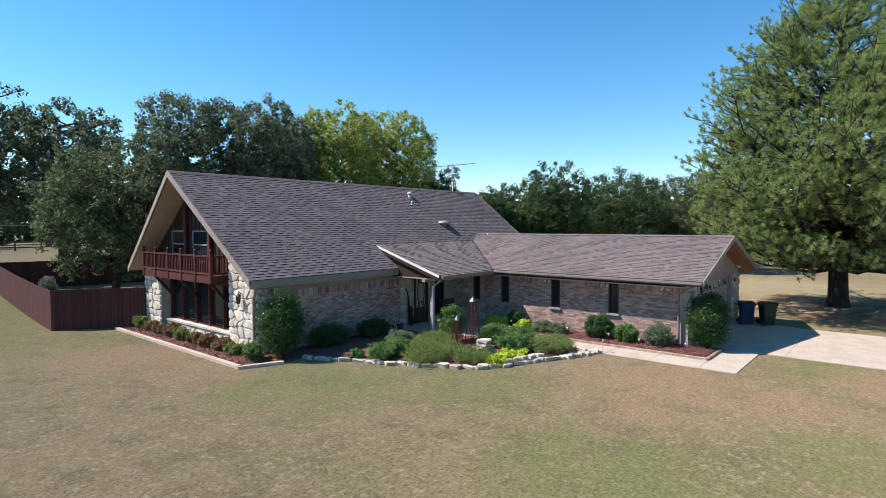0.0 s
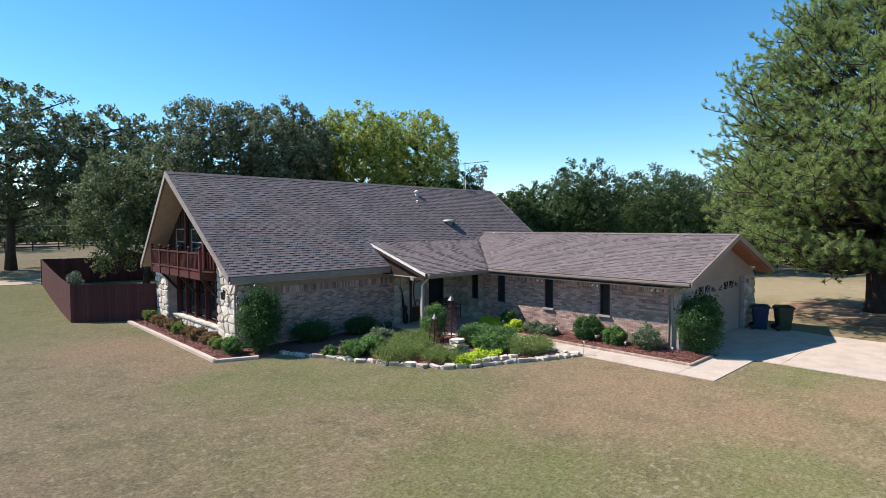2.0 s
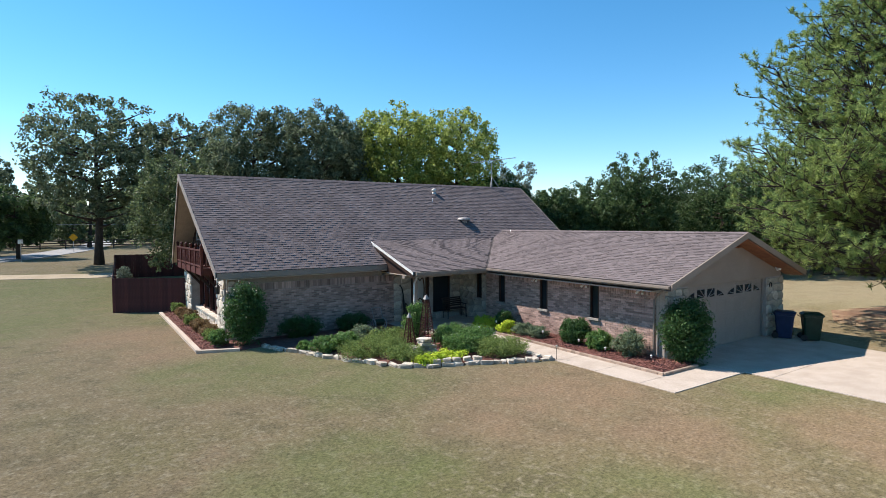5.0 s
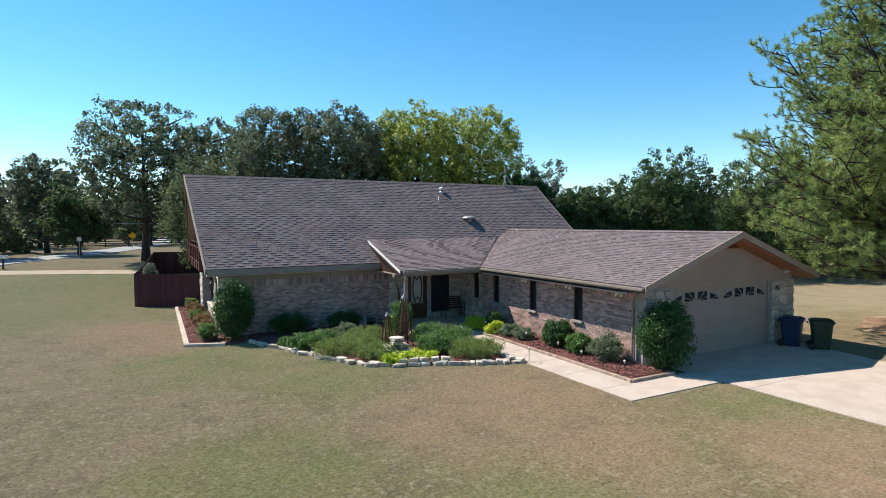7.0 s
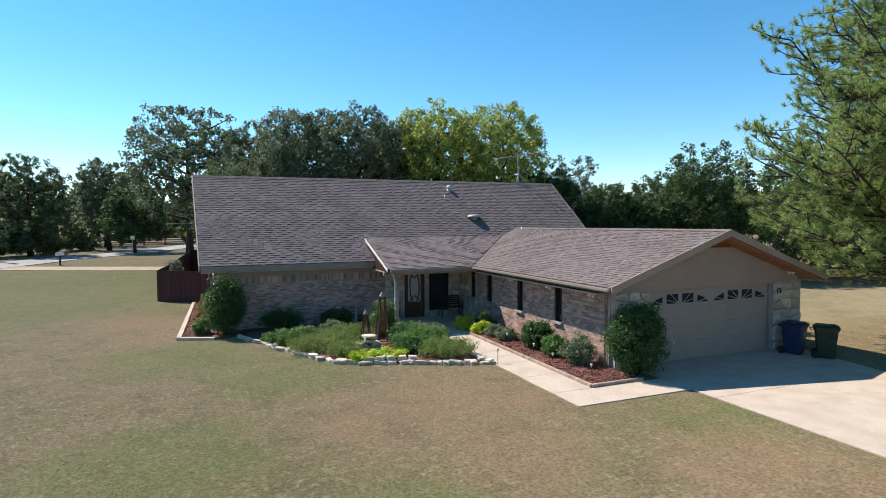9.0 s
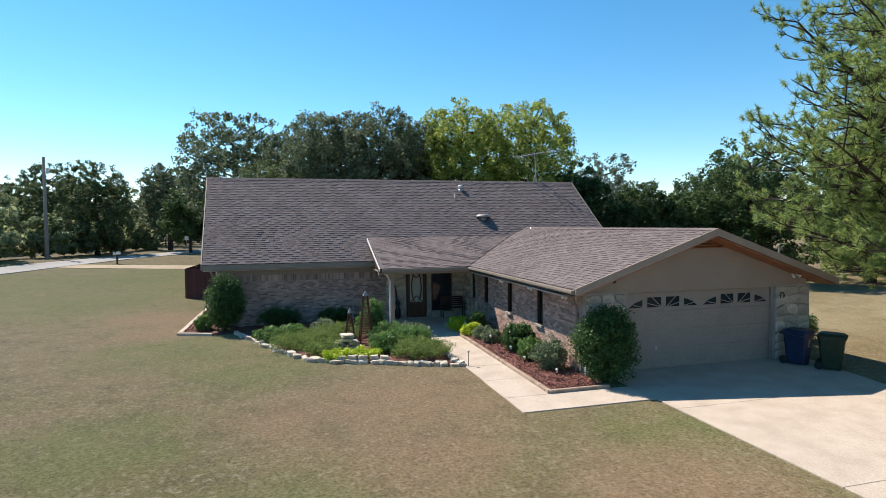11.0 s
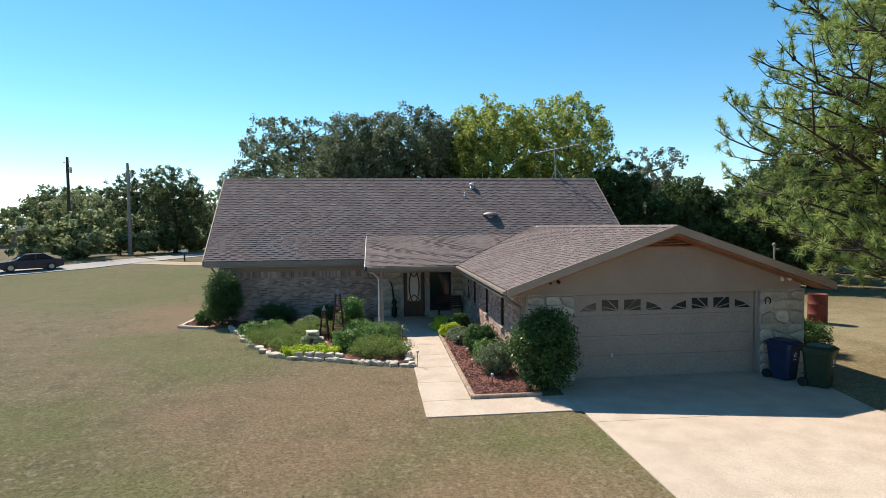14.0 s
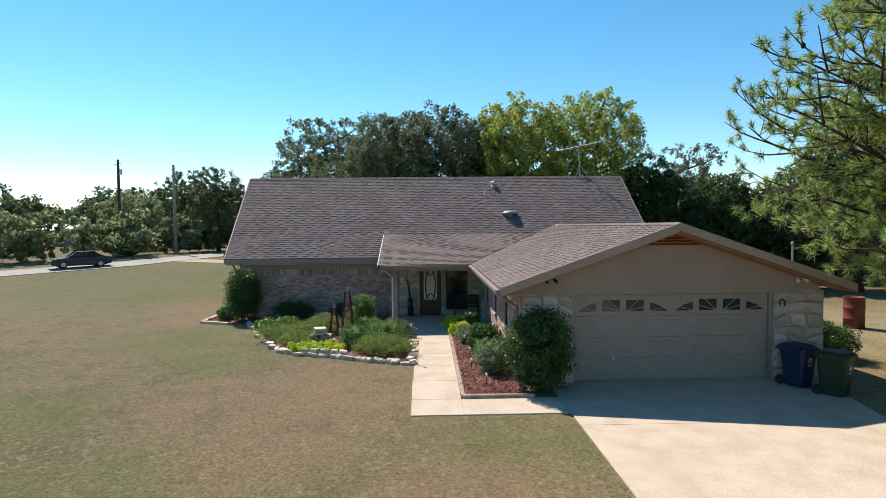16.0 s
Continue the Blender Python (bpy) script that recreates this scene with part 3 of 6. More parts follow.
BOT = -0.25
wall_front = part("wall", Build().box(10.2, 17.12, BOT, 17.1, 17.32, 2.4), M_MORTAR, house, "shaded brick front wall")
b = Build()
for x0, x1, z0, z1 in ((17.1, 18.0, BOT, 2.4), (18.0, 18.92, 2.02, 2.4), (18.92, 19.15, BOT, 2.4), (19.15, 20.1, 2.02, 2.4), (19.15, 20.1, BOT, 0.12), (20.1, 20.72, BOT, 2.4)):
    b.box(x0, 17.12, z0, x1, 17.32, z1)
wall_entry = part("wall", b, M_MORTAR, house, "flagstone entry wall in the porch")
wall_rear = part("wall", Build().box(10.2, 25.7, BOT, 28.0, 25.9, 2.55), M_MORTAR, house)
wall_east = part("wall", Build().prism([(28.0, 17.12, BOT), (28.0, 25.9, BOT), (28.0, 25.9, 2.75), (28.0, RIDGE_Y, RIDGE_Z - 0.18), (28.0, 17.12, 2.75)], (-0.2, 0, 0)), M_SIDING, house)
W_HOLES = ((8.85, 9.25), (11.35, 11.75), (13.85, 14.25), (15.45, 15.8))
WZ0, WZ1 = 0.83, 2.03
b = Build()
ys = 6.5
for y0, y1 in W_HOLES:
    b.box(20.67, ys, BOT, 20.87, y0, 2.4)
    b.box(20.67, y0, BOT, 20.87, y1, WZ0)
    b.box(20.67, y0, WZ1, 20.87, y1, 2.4)
    ys = y1
b.box(20.67, ys, BOT, 20.87, 17.12, 2.4)
wall_wing = part("wall", b, M_MORTAR, house, "pink-brown brick wall of the garage wing")
wall_wing_e = part("wall", Build().box(28.0, 6.5, BOT, 28.2, 17.12, 2.4), M_MORTAR, house)
pier_w = part("stone_pier", Build().box(20.7, 6.3, BOT, 21.93, 6.6, 2.1), M_MORTAR, house, "flagstone pier beside the garage door")
pier_e = part("stone_pier", Build().box(26.95, 6.3, BOT, 28.2, 6.6, 2.1), M_MORTAR, house, "flagstone pier beside the garage door")
col_s = part("stone_column", Build().prism([(10.2, 17.12, BOT), (10.2, 18.78, BOT), (10.2, 18.78, 3.85), (10.2, 17.12, 2.6)], (0.5, 0, 0)), M_MORTAR, house, "white flagstone corner column")
col_n = part("stone_column", Build().box(10.2, 24.3, BOT, 10.75, 25.88, 2.5), M_MORTAR, house, "white flagstone corner column")
# garage gable
gab = [(20.45, 6.32, 2.06), (28.1, 6.32, 2.06), (28.1, 6.32, GZ - 0.35 * (28.1 - GX) - 0.17), (GX, 6.32, GZ - 0.17), (20.45, 6.32, GZ - 0.35 * (GX - 20.45) - 0.17)]
part("gable_siding", Build().prism(gab, (0, 0.12, 0)), M_SIDING, house, "taupe painted gable panel")
vent = part("gable_vent", Build().prism([(23.15, 6.3, 3.26), (25.4, 6.3, 3.26), (GX, 6.3, 3.64)], (0, 0.015, 0)), M_BROWN, house, "louvred triangular attic vent")
for i in range(5):
    z = 3.28 + i * 0.07
    h = (3.64 - z) / 0.38 * 1.1
    part("slat", Build().prism([(GX - h, 6.3, z), (GX + h, 6.3, z), (GX + h, 6.25, z - 0.03), (GX - h, 6.25, z - 0.03)], (0, 0, 0.02)), M_RSOFFIT, vent)


def garage_door():
    x0, x1, y = 21.99, 26.88, 6.46
    d = part("garage_door", Build().box(x0 - 0.06, y + 0.05, -0.13, x1 + 0.06, y + 0.09, 2.06), M_GDOOR, house, "closed taupe sectional garage door with sunburst panes")
    part("door_frame", Build().box(x0 - 0.07, y - 0.06, -0.13, x0, y + 0.04, 2.06), M_GDOOR, d)
    part("door_frame", Build().box(x1, y - 0.06, -0.13, x1 + 0.07, y + 0.04, 2.06), M_GDOOR, d)
    zs = [-0.11, 0.46, 0.97, 1.5, 2.04]
    for i in range(4):
        b = Build().box(x0 + 0.01, y, zs[i] + 0.002, x1 - 0.01, y + 0.045, zs[i + 1] - 0.002)
        if i < 3:
            for k in range(8):
                a = x0 + 0.08 + k * (x1 - x0 - 0.1) / 8
                b.box(a, y - 0.004, zs[i] + 0.1, a + 0.5, y + 0.002, zs[i + 1] - 0.1)
        part("door_panel", b, M_GDOOR, d, bevel=0.0015)
    # fan panes: two sunbursts of four
    for c in (x0 + (x1 - x0) * 0.25, x0 + (x1 - x0) * 0.75):
        for k in range(4):
            a = c + (k - 2) * 0.6 + 0.08
            e = a + 0.44
            z0, z1 = 1.62, 1.9
            if k == 0:
                poly = [(a, y - 0.004, z0), (e, y - 0.004, z0), (e, y - 0.004, z0 + 0.22), (a + 0.2, y - 0.004, z0 + 0.14)]
            elif k == 3:
                poly = [(a, y - 0.004, z0), (e, y - 0.004, z0), (e - 0.2, y - 0.004, z0 + 0.14), (a, y - 0.004, z0 + 0.22)]
            else:
                poly = [(a, y - 0.004, z0), (e, y - 0.004, z0), (e, y - 0.004, z1), (a, y - 0.004, z1)]
            p = part("pane", Build().prism(poly, (0, 0.003, 0)), M_GLASS, d)
            rays = Build()
            if k in (1, 2):
                s = 1 if k == 1 else -1
                o = e if k == 1 else a
                for dx, dz in ((-0.44, 0.12), (-0.3, 0.28)):
                    q = Vector((o + s * dx, y - 0.02, z0 + dz))
                    rays.tube([(o + s * 0.0, y - 0.02, z0), q], 0.014, 5)
            else:
                s = 1 if k == 0 else -1
                rays.tube([(e if k == 0 else a, y - 0.02, z0 + 0.02), ((e - 0.3) if k == 0 else (a + 0.3), y - 0.02, z0 + 0.08)], 0.014, 5)
            part("glazing_bar", rays, M_GDOOR, p)
    part("door_handle", Build().box(x0 + 0.95, y - 0.03, 0.42, x0 + 1.0, y + 0.002, 0.52), M_METAL, d)


garage_door()


def slit_window(y0, y1, z0, z1, glass=M_GLASS):
    w = part("window", Build().box(20.75, y0, z0, 20.77, y1, z1), glass, house, "tall narrow dark window in a brown frame")
    f = Build()
    f.box(20.66, y0 - 0.003, z0, 20.74, y0 + 0.045, z1).box(20.66, y1 - 0.045, z0, 20.74, y1 + 0.003, z1)
    f.box(20.665, y0 + 0.045, z1 - 0.05, 20.735, y1 - 0.045, z1 + 0.003)
    part("window_frame", f, M_BROWN, w)
    part("window_sill", Build().box(20.56, y0 - 0.06, z0 - 0.07, 20.76, y1 + 0.06, z0), M_MORTAR, w)


for y0, y1 in W_HOLES:
    slit_window(y0, y1, WZ0, WZ1)

# west gable: glazed ground floor, balcony, glazed loft
part("floor", Build().box(10.3, 17.3, 2.22, 27.9, 25.7, 2.4), M_BROWN, house)
part("floor", Build().box(10.3, 17.3, -0.25, 27.9, 25.7, -0.05), M_BROWN, house)
plinth = part("plinth", Build().box(10.42, 18.78, BOT, 10.7, 24.3, 0.3), M_MORTAR, house, "low flagstone plinth with pale cap")
part("plinth_cap", Build().box(10.33, 18.8, 0.3, 10.72, 24.28, 0.37), M_STONE, house, "pale stone sill")
glazing = part("window", Build().box(10.68, 18.78, 0.37, 10.71, 24.3, 2.2), M_GLASS, house, "large dark fixed windows between red-brown posts")
for i in range(6):
    y = 18.8 + i * 1.09
    w = 0.16 if i == 3 else 0.09
    part("post", Build().box(10.56, y - w / 2, 0.37, 10.678, y + w / 2, 2.02), M_RED, glazing)
part("beam", Build().box(10.54, 18.78, 2.02, 10.675, 24.3, 2.2), M_RED, glazing)
part("rail", Build().box(10.6, 18.78, 0.37, 10.674, 24.3, 0.45), M_RED, glazing)
loft = [(10.42, 17.6, 2.42), (10.42, 25.4, 2.42), (10.42, 25.4, main_z(25.4) - 0.2), (10.42, RIDGE_Y, RIDGE_Z - 0.2), (10.42, 17.6, main_z(17.6) - 0.2)]
loft_wall = part("wall", Build().prism(loft, (0.12, 0, 0)), M_BROWN, house, "dark brown vertical board gable wall")
for i in range(26):
    y = 17.75 + i * 0.3
    part("batten", Build().box(10.39, y - 0.02, 2.42, 10.419, y + 0.02, main_z(y) - 0.24), M_BROWN, loft_wall)
for y0, y1 in ((20.6, 21.7), (22.5, 23.5)):
    w = part("window", Build().box(10.365, y0, 2.9, 10.385, y1, 4.02), M_GLASS, loft_wall, "tall sash window with pale frame")
    f = Build()
    for a, c in ((y0 - 0.05, y0), (y1, y1 + 0.05)):
        f.box(10.34, a, 2.85, 10.39, c, 4.07)
    for z in (2.85, 3.5, 4.02):
        f.box(10.34, y0, z, 10.382, y1, z + 0.05)
    part("window_frame", f, M_FASCIA, w)
    part("post", Build().box(10.28, y0 - 0.3, 2.42, 10.38, y0 - 0.12, main_z(y0) - 0.3), M_RED, loft_wall)


def balcony():
    x0, x1, y0, y1 = 9.7, 10.38, 19.08, 24.8
    bal = part("balcony", Build().box(x0 + 0.03, y0, 2.28, x1, y1, 2.42), M_RED, house, "red-brown wooden balcony with balusters and ball-topped posts")
    part("rim_board", Build().box(x0, y0, 2.2, x0 + 0.035, y1, 2.46), M_RED, bal)
    part("rim_board", Build().box(x0 + 0.036, y0 - 0.035, 2.2, x1, y0, 2.46), M_RED, bal)
    n = 5
    baluster = Build().box(-0.018, -0.018, 0, 0.018, 0.018, 0.56).mesh("baluster", M_RED)
    for i in range(n + 1):
        y = y0 + 0.04 + (y1 - y0 - 0.08) * i / n
        p = part("post", Build().box(x0 - 0.03, y - 0.05, 2.2, x0 + 0.07, y + 0.05, 3.28), M_RED, bal)
        part("finial", Build().lathe([(0.02, 3.28), (0.05, 3.3), (0.065, 3.35), (0.05, 3.4), (0.01, 3.42)], x0 + 0.02, y, 10), M_RED, p, smooth=True)
    for (xa, ya), (xb, yb), k in (((x0 + 0.02, y0), (x0 + 0.02, y1), 45), ((x0 + 0.1, y0 + 0.02), (x1, y0 + 0.02), 5), ((x0 + 0.1, y1 - 0.02), (x1, y1 - 0.02), 5)):
        for z in (2.52, 3.14):
            b = Build()
            if xa == xb:
                b.box(xa - 0.04, ya, z, xa + 0.04, yb, z + 0.06)
            else:
                b.box(xa, ya - 0.04, z, xb, ya + 0.04, z + 0.06)
            part("rail", b, M_RED, bal)
        for i in range(k):
            f = (i + 0.5) / k
            ob = new("baluster", baluster)
            ob.parent = bal
            ob.matrix_basis = Matrix.Translation((xa + (xb - xa) * f, ya + (yb - ya) * f, 2.58))
    for y in (19.6, 21.9, 24.2):
        part("brace", Build().prism([(9.85, y - 0.05, 2.2), (9.98, y - 0.05, 2.2), (10.56, y - 0.05, 1.5), (10.56, y - 0.05, 1.35)], (0, 0.1, 0)), M_BROWN, bal)


balcony()

# entry: carved door, dark pane for the dark opening, posts
door = part("front_door", Build().box(18.06, 17.14, -0.12, 18.86, 17.18, 1.98), M_DOOR, house, "brown wooden front door with leaded oval panes")
part("door_frame", Build().box(18.0, 17.09, -0.12, 18.06, 17.2, 2.02).box(18.86, 17.09, -0.12, 18.92, 17.2, 2.02).box(18.06, 17.09, 1.98, 18.86, 17.2, 2.02), M_BROWN, door)
part("pane", Build().box(18.17, 17.125, 0.55, 18.75, 17.138, 1.9), M_FROST, door, "pale leaded glass")
tr = Build()
for s in (-1, 1):
    tr.tube([(18.46 + s * (0.26 * math.cos(a) - 0.04), 17.115, 1.22 + 0.74 * math.sin(a)) for a in np.linspace(-1.45, 1.45, 15)], 0.03, 6)
    tr.tube([(18.46 + s * 0.28, 17.115, 1.9), (18.46 + s * 0.1, 17.115, 1.72), (18.46, 17.115, 1.62)], 0.025, 6)
    tr.tube([(18.46 + s * 0.28, 17.115, 0.55), (18.46 + s * 0.1, 17.115, 0.74), (18.46, 17.115, 0.84)], 0.025, 6)
part("tracery", tr, M_DOOR, door)
part("door_panel", Build().box(18.17, 17.12, 0.1, 18.75, 17.138, 0.42), M_DOOR, door, bevel=0.006)
# dark pane and added frame stand in for the dark recess beside the door
side = part("window", Build().box(19.15, 17.2, 0.12, 20.1, 17.22, 2.02), M_GLASS, house, "dark pane standing in for the dark entry opening above a ledge")
part("window_frame", Build().box(19.15, 17.14, 0.12, 19.21, 17.19, 2.02).box(20.04, 17.14, 0.12, 20.1, 17.19, 2.02).box(19.21, 17.14, 1.96, 20.04, 17.19, 2.02), M_BROWN, side)
part("ledge", Build().box(19.1, 16.82, -0.12, 20.15, 17.1, 0.14), M_CLAD_SHADED, house, "stone ledge")
part("porch_post", Build().box(16.98, 15.12, -0.12, 17.12, 15.26, 2.1), M_FASCIA, house, "square painted porch post")
part("downspout", Build().tube([(16.6, 14.33, 2.1), (16.75, 14.6, 2.0), (16.93, 15.08, 1.75), (16.93, 15.08, 0.05)], 0.035, 8), M_WHITE, house, "white downspout")
part("porch_beam", Build().box(16.5, 15.1, 1.98, 20.66, 15.28, 2.1), M_FASCIA, house)
# dark brown gable, its colour also taking in the shade under the rake
part("porch_gable", Build().prism([(16.52, 14.4, 2.1), (16.52, 17.1, 2.1), (16.52, 17.1, 3.0), (16.52, 14.4, 2.16)], (0.06, 0, 0)), M_BROWN, house)
part("downspout", Build().tube([(10.0, 16.66, 2.25), (10.08, 16.9, 2.0), (10.1, 17.05, 1.85), (10.1, 17.05, -0.1)], 0.04, 8), M_FASCIA, house)
part("downspout", Build().tube([(20.1, 6.0, 2.1), (20.3, 6.3, 1.95), (20.58, 6.6, 1.75), (20.58, 6.6, -0.1)], 0.035, 8), M_TRIM_SHADED, house)
part("gutter", Build().box(GW - 0.1, GY + 0.02, GEZ - 0.085, GW - 0.031, 14.2, GEZ - 0.025), M_TRIM_SHADED, house, "painted metal gutter")
part("gutter", Build().box(16.5, 14.15, GEZ - 0.12, GW - 0.14, 14.254, GEZ - 0.01), M_TRIM_SHADED, house, "painted metal gutter")
part("frieze_board", Build().box(10.2, 17.085, 1.97, 16.52, 17.118, 2.2), M_SIDING, house, "taupe board above the brickwork")


# ---- paving, beds, roads ----
walk_base = slab("walkway", [(18.0, 4.18), (21.28, 4.18), (21.28, 5.18), (19.05, 5.18), (19.05, 12.6), (20.6, 14.2), (20.66, 17.1), (16.72, 17.1), (16.72, 14.62), (17.95, 12.6)], -0.127, M_CONC, "pale concrete front walk and porch floor", "walkway")
drive_base = slab("driveway", [(21.32, 6.5), (21.34, -30.0), (27.38, -30.0), (27.48, 5.0), (28.08, 6.5)], -0.127, M_CONC, "pale stained concrete driveway", "driveway")


def panel(base, poly, top):
    ob = new("panel", Build().prism([(x, y, top) for x, y in poly], (0, 0, -0.12)).mesh("panel", M_CONC, bevel=0.006))
    ob.parent = base


walk_ys = [5.2, 6.7, 8.2, 9.7, 11.2, 12.6]
for y0, y1 in zip(walk_ys, walk_ys[1:]):
    panel(walk_base, [(17.96, y0), (19.08, y0), (19.08, y1 - 0.008), (17.94, y1 - 0.008)], -0.118)
panel(walk_base, [(17.97, 4.15), (19.08, 4.15), (19.08, 5.192), (17.96, 5.192)], -0.118)
panel(walk_base, [(19.088, 4.15), (21.3, 4.15), (21.3, 5.2), (19.088, 5.2)], -0.118)
panel(walk_base, [(17.93, 12.6), (19.08, 12.6), (20.62, 14.2), (20.66, 17.1), (16.7, 17.1), (16.7, 14.6)], -0.118)
drive_ys = [6.5, 3.4, -0.4, -4.2, -8.0, -12.0, -17.0, -30.0]
for y0, y1 in zip(drive_ys, drive_ys[1:]):
    e = 28.1 if y0 == 6.5 else 27.45
    panel(drive_base, [(21.31, y1 + 0.008), (24.35, y1 + 0.008), (24.35, y0), (21.31, y0)], -0.116)
    panel(drive_base, [(24.358, y1 + 0.008), (27.45, y1 + 0.008), (e, y0), (24.358, y0)], -0.116)
strip("road", [(-60, 6), (-30, 28), (-16.4, 40), (-10.3, 45.6), (-5.6, 53.5), (0, 65), (4.8, 82), (9, 105), (14, 160)], 4.6, 0.05, M_ROAD, "grey country road along the lawn", "road")
strip("dirt_track", [(-6.2, 48.8), (-2, 47.2), (6.8, 44.6), (24, 45.2), (60, 47)], 2.4, 0.03, M_DIRT, "pale dirt driveway to the road", "track")


def patch(name, poly, material, label, category, lift=0.035, step=0.6, kind="structure"):
    """A low mound of soil or mulch with an uneven top, inside a convex or near-convex outline."""
    c = sum((Vector(p) for p in poly), Vector((0, 0))) / len(poly)
    ring = []
    for a, d in zip(poly, poly[1:] + poly[:1]):
        n = max(1, int(math.hypot(d[0] - a[0], d[1] - a[1]) / step))
        ring += [Vector(a).lerp(Vector(d), i / n) for i in range(n)]
    b, levels = Build(), 8
    b.v = [(p.x, p.y, ground_z(p.x, p.y) - 0.1) for p in ring]
    for k in range(levels):
        for p in ring:
            q = p.lerp(c, k / levels)
            b.v.append((q.x, q.y, ground_z(q.x, q.y) + lift + 0.03 * min(k, 2) + 0.03 * noise.noise((q.x * 1.7, q.y * 1.7, 3))))
    n = len(ring)
    for k in range(levels):
        b.f += [(k * n + i, k * n + (i + 1) % n, (k + 1) * n + (i + 1) % n, (k + 1) * n + i) for i in range(n)]
    b.f.append(tuple(levels * n + i for i in range(n)))
    return single(name, b, material, label, category, kind=kind, smooth=True)


GARDEN = [(11.75, 14.0), (12.6, 12.1), (13.6, 10.4), (14.3, 9.9), (15.5, 9.5), (16.7, 8.9), (17.85, 8.5), (17.9, 12.6), (16.7, 14.6), (16.7, 17.05), (11.2, 17.05), (11.0, 15.6)]
patch("garden_bed", GARDEN, M_MULCH, "mulched garden bed ringed with pale stones", "garden bed", 0.03)
patch("wing_bed", [(19.14, 5.26), (20.66, 5.3), (20.66, 13.9), (19.14, 12.6)], M_MULCH, "red bark mulch bed along the brick wing", "garden bed", 0.04)
patch("gable_bed", [(9.0, 15.98), (10.2, 15.5), (11.1, 15.7), (11.0, 17.1), (10.2, 17.15), (10.2, 25.9), (9.1, 26.0)], M_MULCH, "red bark mulch bed below the gable", "garden bed", 0.02)
patch("needle_litter", [(30.4, -2.0), (33.5, -4.6), (38.5, -4.0), (41.5, 1.0), (40.0, 6.2), (36.0, 7.6), (32.6, 6.2), (30.6, 2.8)], M_STRAW, "rust-brown pine needle litter below the pine", "pine needles", 0.012, 1.5)


def kerb(name, pts, w, h, material, label):
    b = Build()
    for (xa, ya), (xb, yb) in zip(pts, pts[1:]):
        d = Vector((xb - xa, yb - ya)).normalized() * w / 2
        n = Vector((-d.y, d.x))
        p = [Vector((xa, ya)) - d - n, Vector((xb, yb)) + d * 0 - n, Vector((xb, yb)) + d * 0 + n, Vector((xa, ya)) - d + n]
        b.prism([(q.x, q.y, h - 0.14) for q in p], (0, 0, -h - 0.15))
    return single(name, b, material, label, "kerb", kind="structure")


kerb("kerb", [(9.06, 26.0), (8.98, 15.96), (10.2, 15.5)], 0.16, 0.09, M_CONC, "pale concrete mowing kerb round the gable bed")


# ---- leaves ----
def leaf_mesh(name, centres, normals, size, material, rng, aspect=0.55, droop=0.3):
    """Many small folded leaves at the given centres: one quad each."""
    n = len(centres)
    nrm = normals + rng.normal(0, 0.75, (n, 3))
    nrm /= np.linalg.norm(nrm, axis=1, keepdims=True) + 1e-9
    t = rng.normal(0, 1, (n, 3))
    t[:, 2] -= droop
    t -= nrm * (t * nrm).sum(1, keepdims=True)
    t /= np.linalg.norm(t, axis=1, keepdims=True) + 1e-9
    s = np.cross(nrm, t)
    L = (size * rng.uniform(0.6, 1.35, n))[:, None]
    W = L * aspect
    v = np.stack([centres - t * L / 2, centres + s * W / 2 + nrm * W * 0.12, centres + t * L / 2, centres - s * W / 2 + nrm * W * 0.12], 1).reshape(-1, 3)
    me = bpy.data.meshes.new(name)
    me.vertices.add(4 * n)
    me.vertices.foreach_set("co", v.astype(np.float32).ravel())
    me.loops.add(4 * n)
    me.loops.foreach_set("vertex_index", np.arange(4 * n, dtype=np.int32))
    me.polygons.add(n)
    me.polygons.foreach_set("loop_start", np.arange(0, 4 * n, 4, dtype=np.int32))
    me.polygons.foreach_set("loop_total", np.full(n, 4, dtype=np.int32))
    me.materials.append(material)
    me.update(calc_edges=True)
    return me


def blobs(rng, n, radii, fill=0.35):
    """Centres of clumps in an ellipsoid, most of them near its skin."""
    d = rng.normal(0, 1, (n, 3))
    d /= np.linalg.norm(d, axis=1, keepdims=True)
    r = (fill + (1 - fill) * rng.random(n) ** 0.45)[:, None]
    return d * r * np.array(radii)


def clump_leaves(rng, clumps, cr, per):
    """Leaves scattered round each clump, on its skin more than inside."""
    n = len(clumps)
    d = rng.normal(0, 1, (n, per, 3))
    d /= np.linalg.norm(d, axis=2, keepdims=True)
    r = cr[:, None, None] * (rng.random((n, per, 1)) ** 0.4)
    c = clumps[:, None, :] + d * r * np.array((1, 1, 0.8))
    return c.reshape(-1, 3), d.reshape(-1, 3)


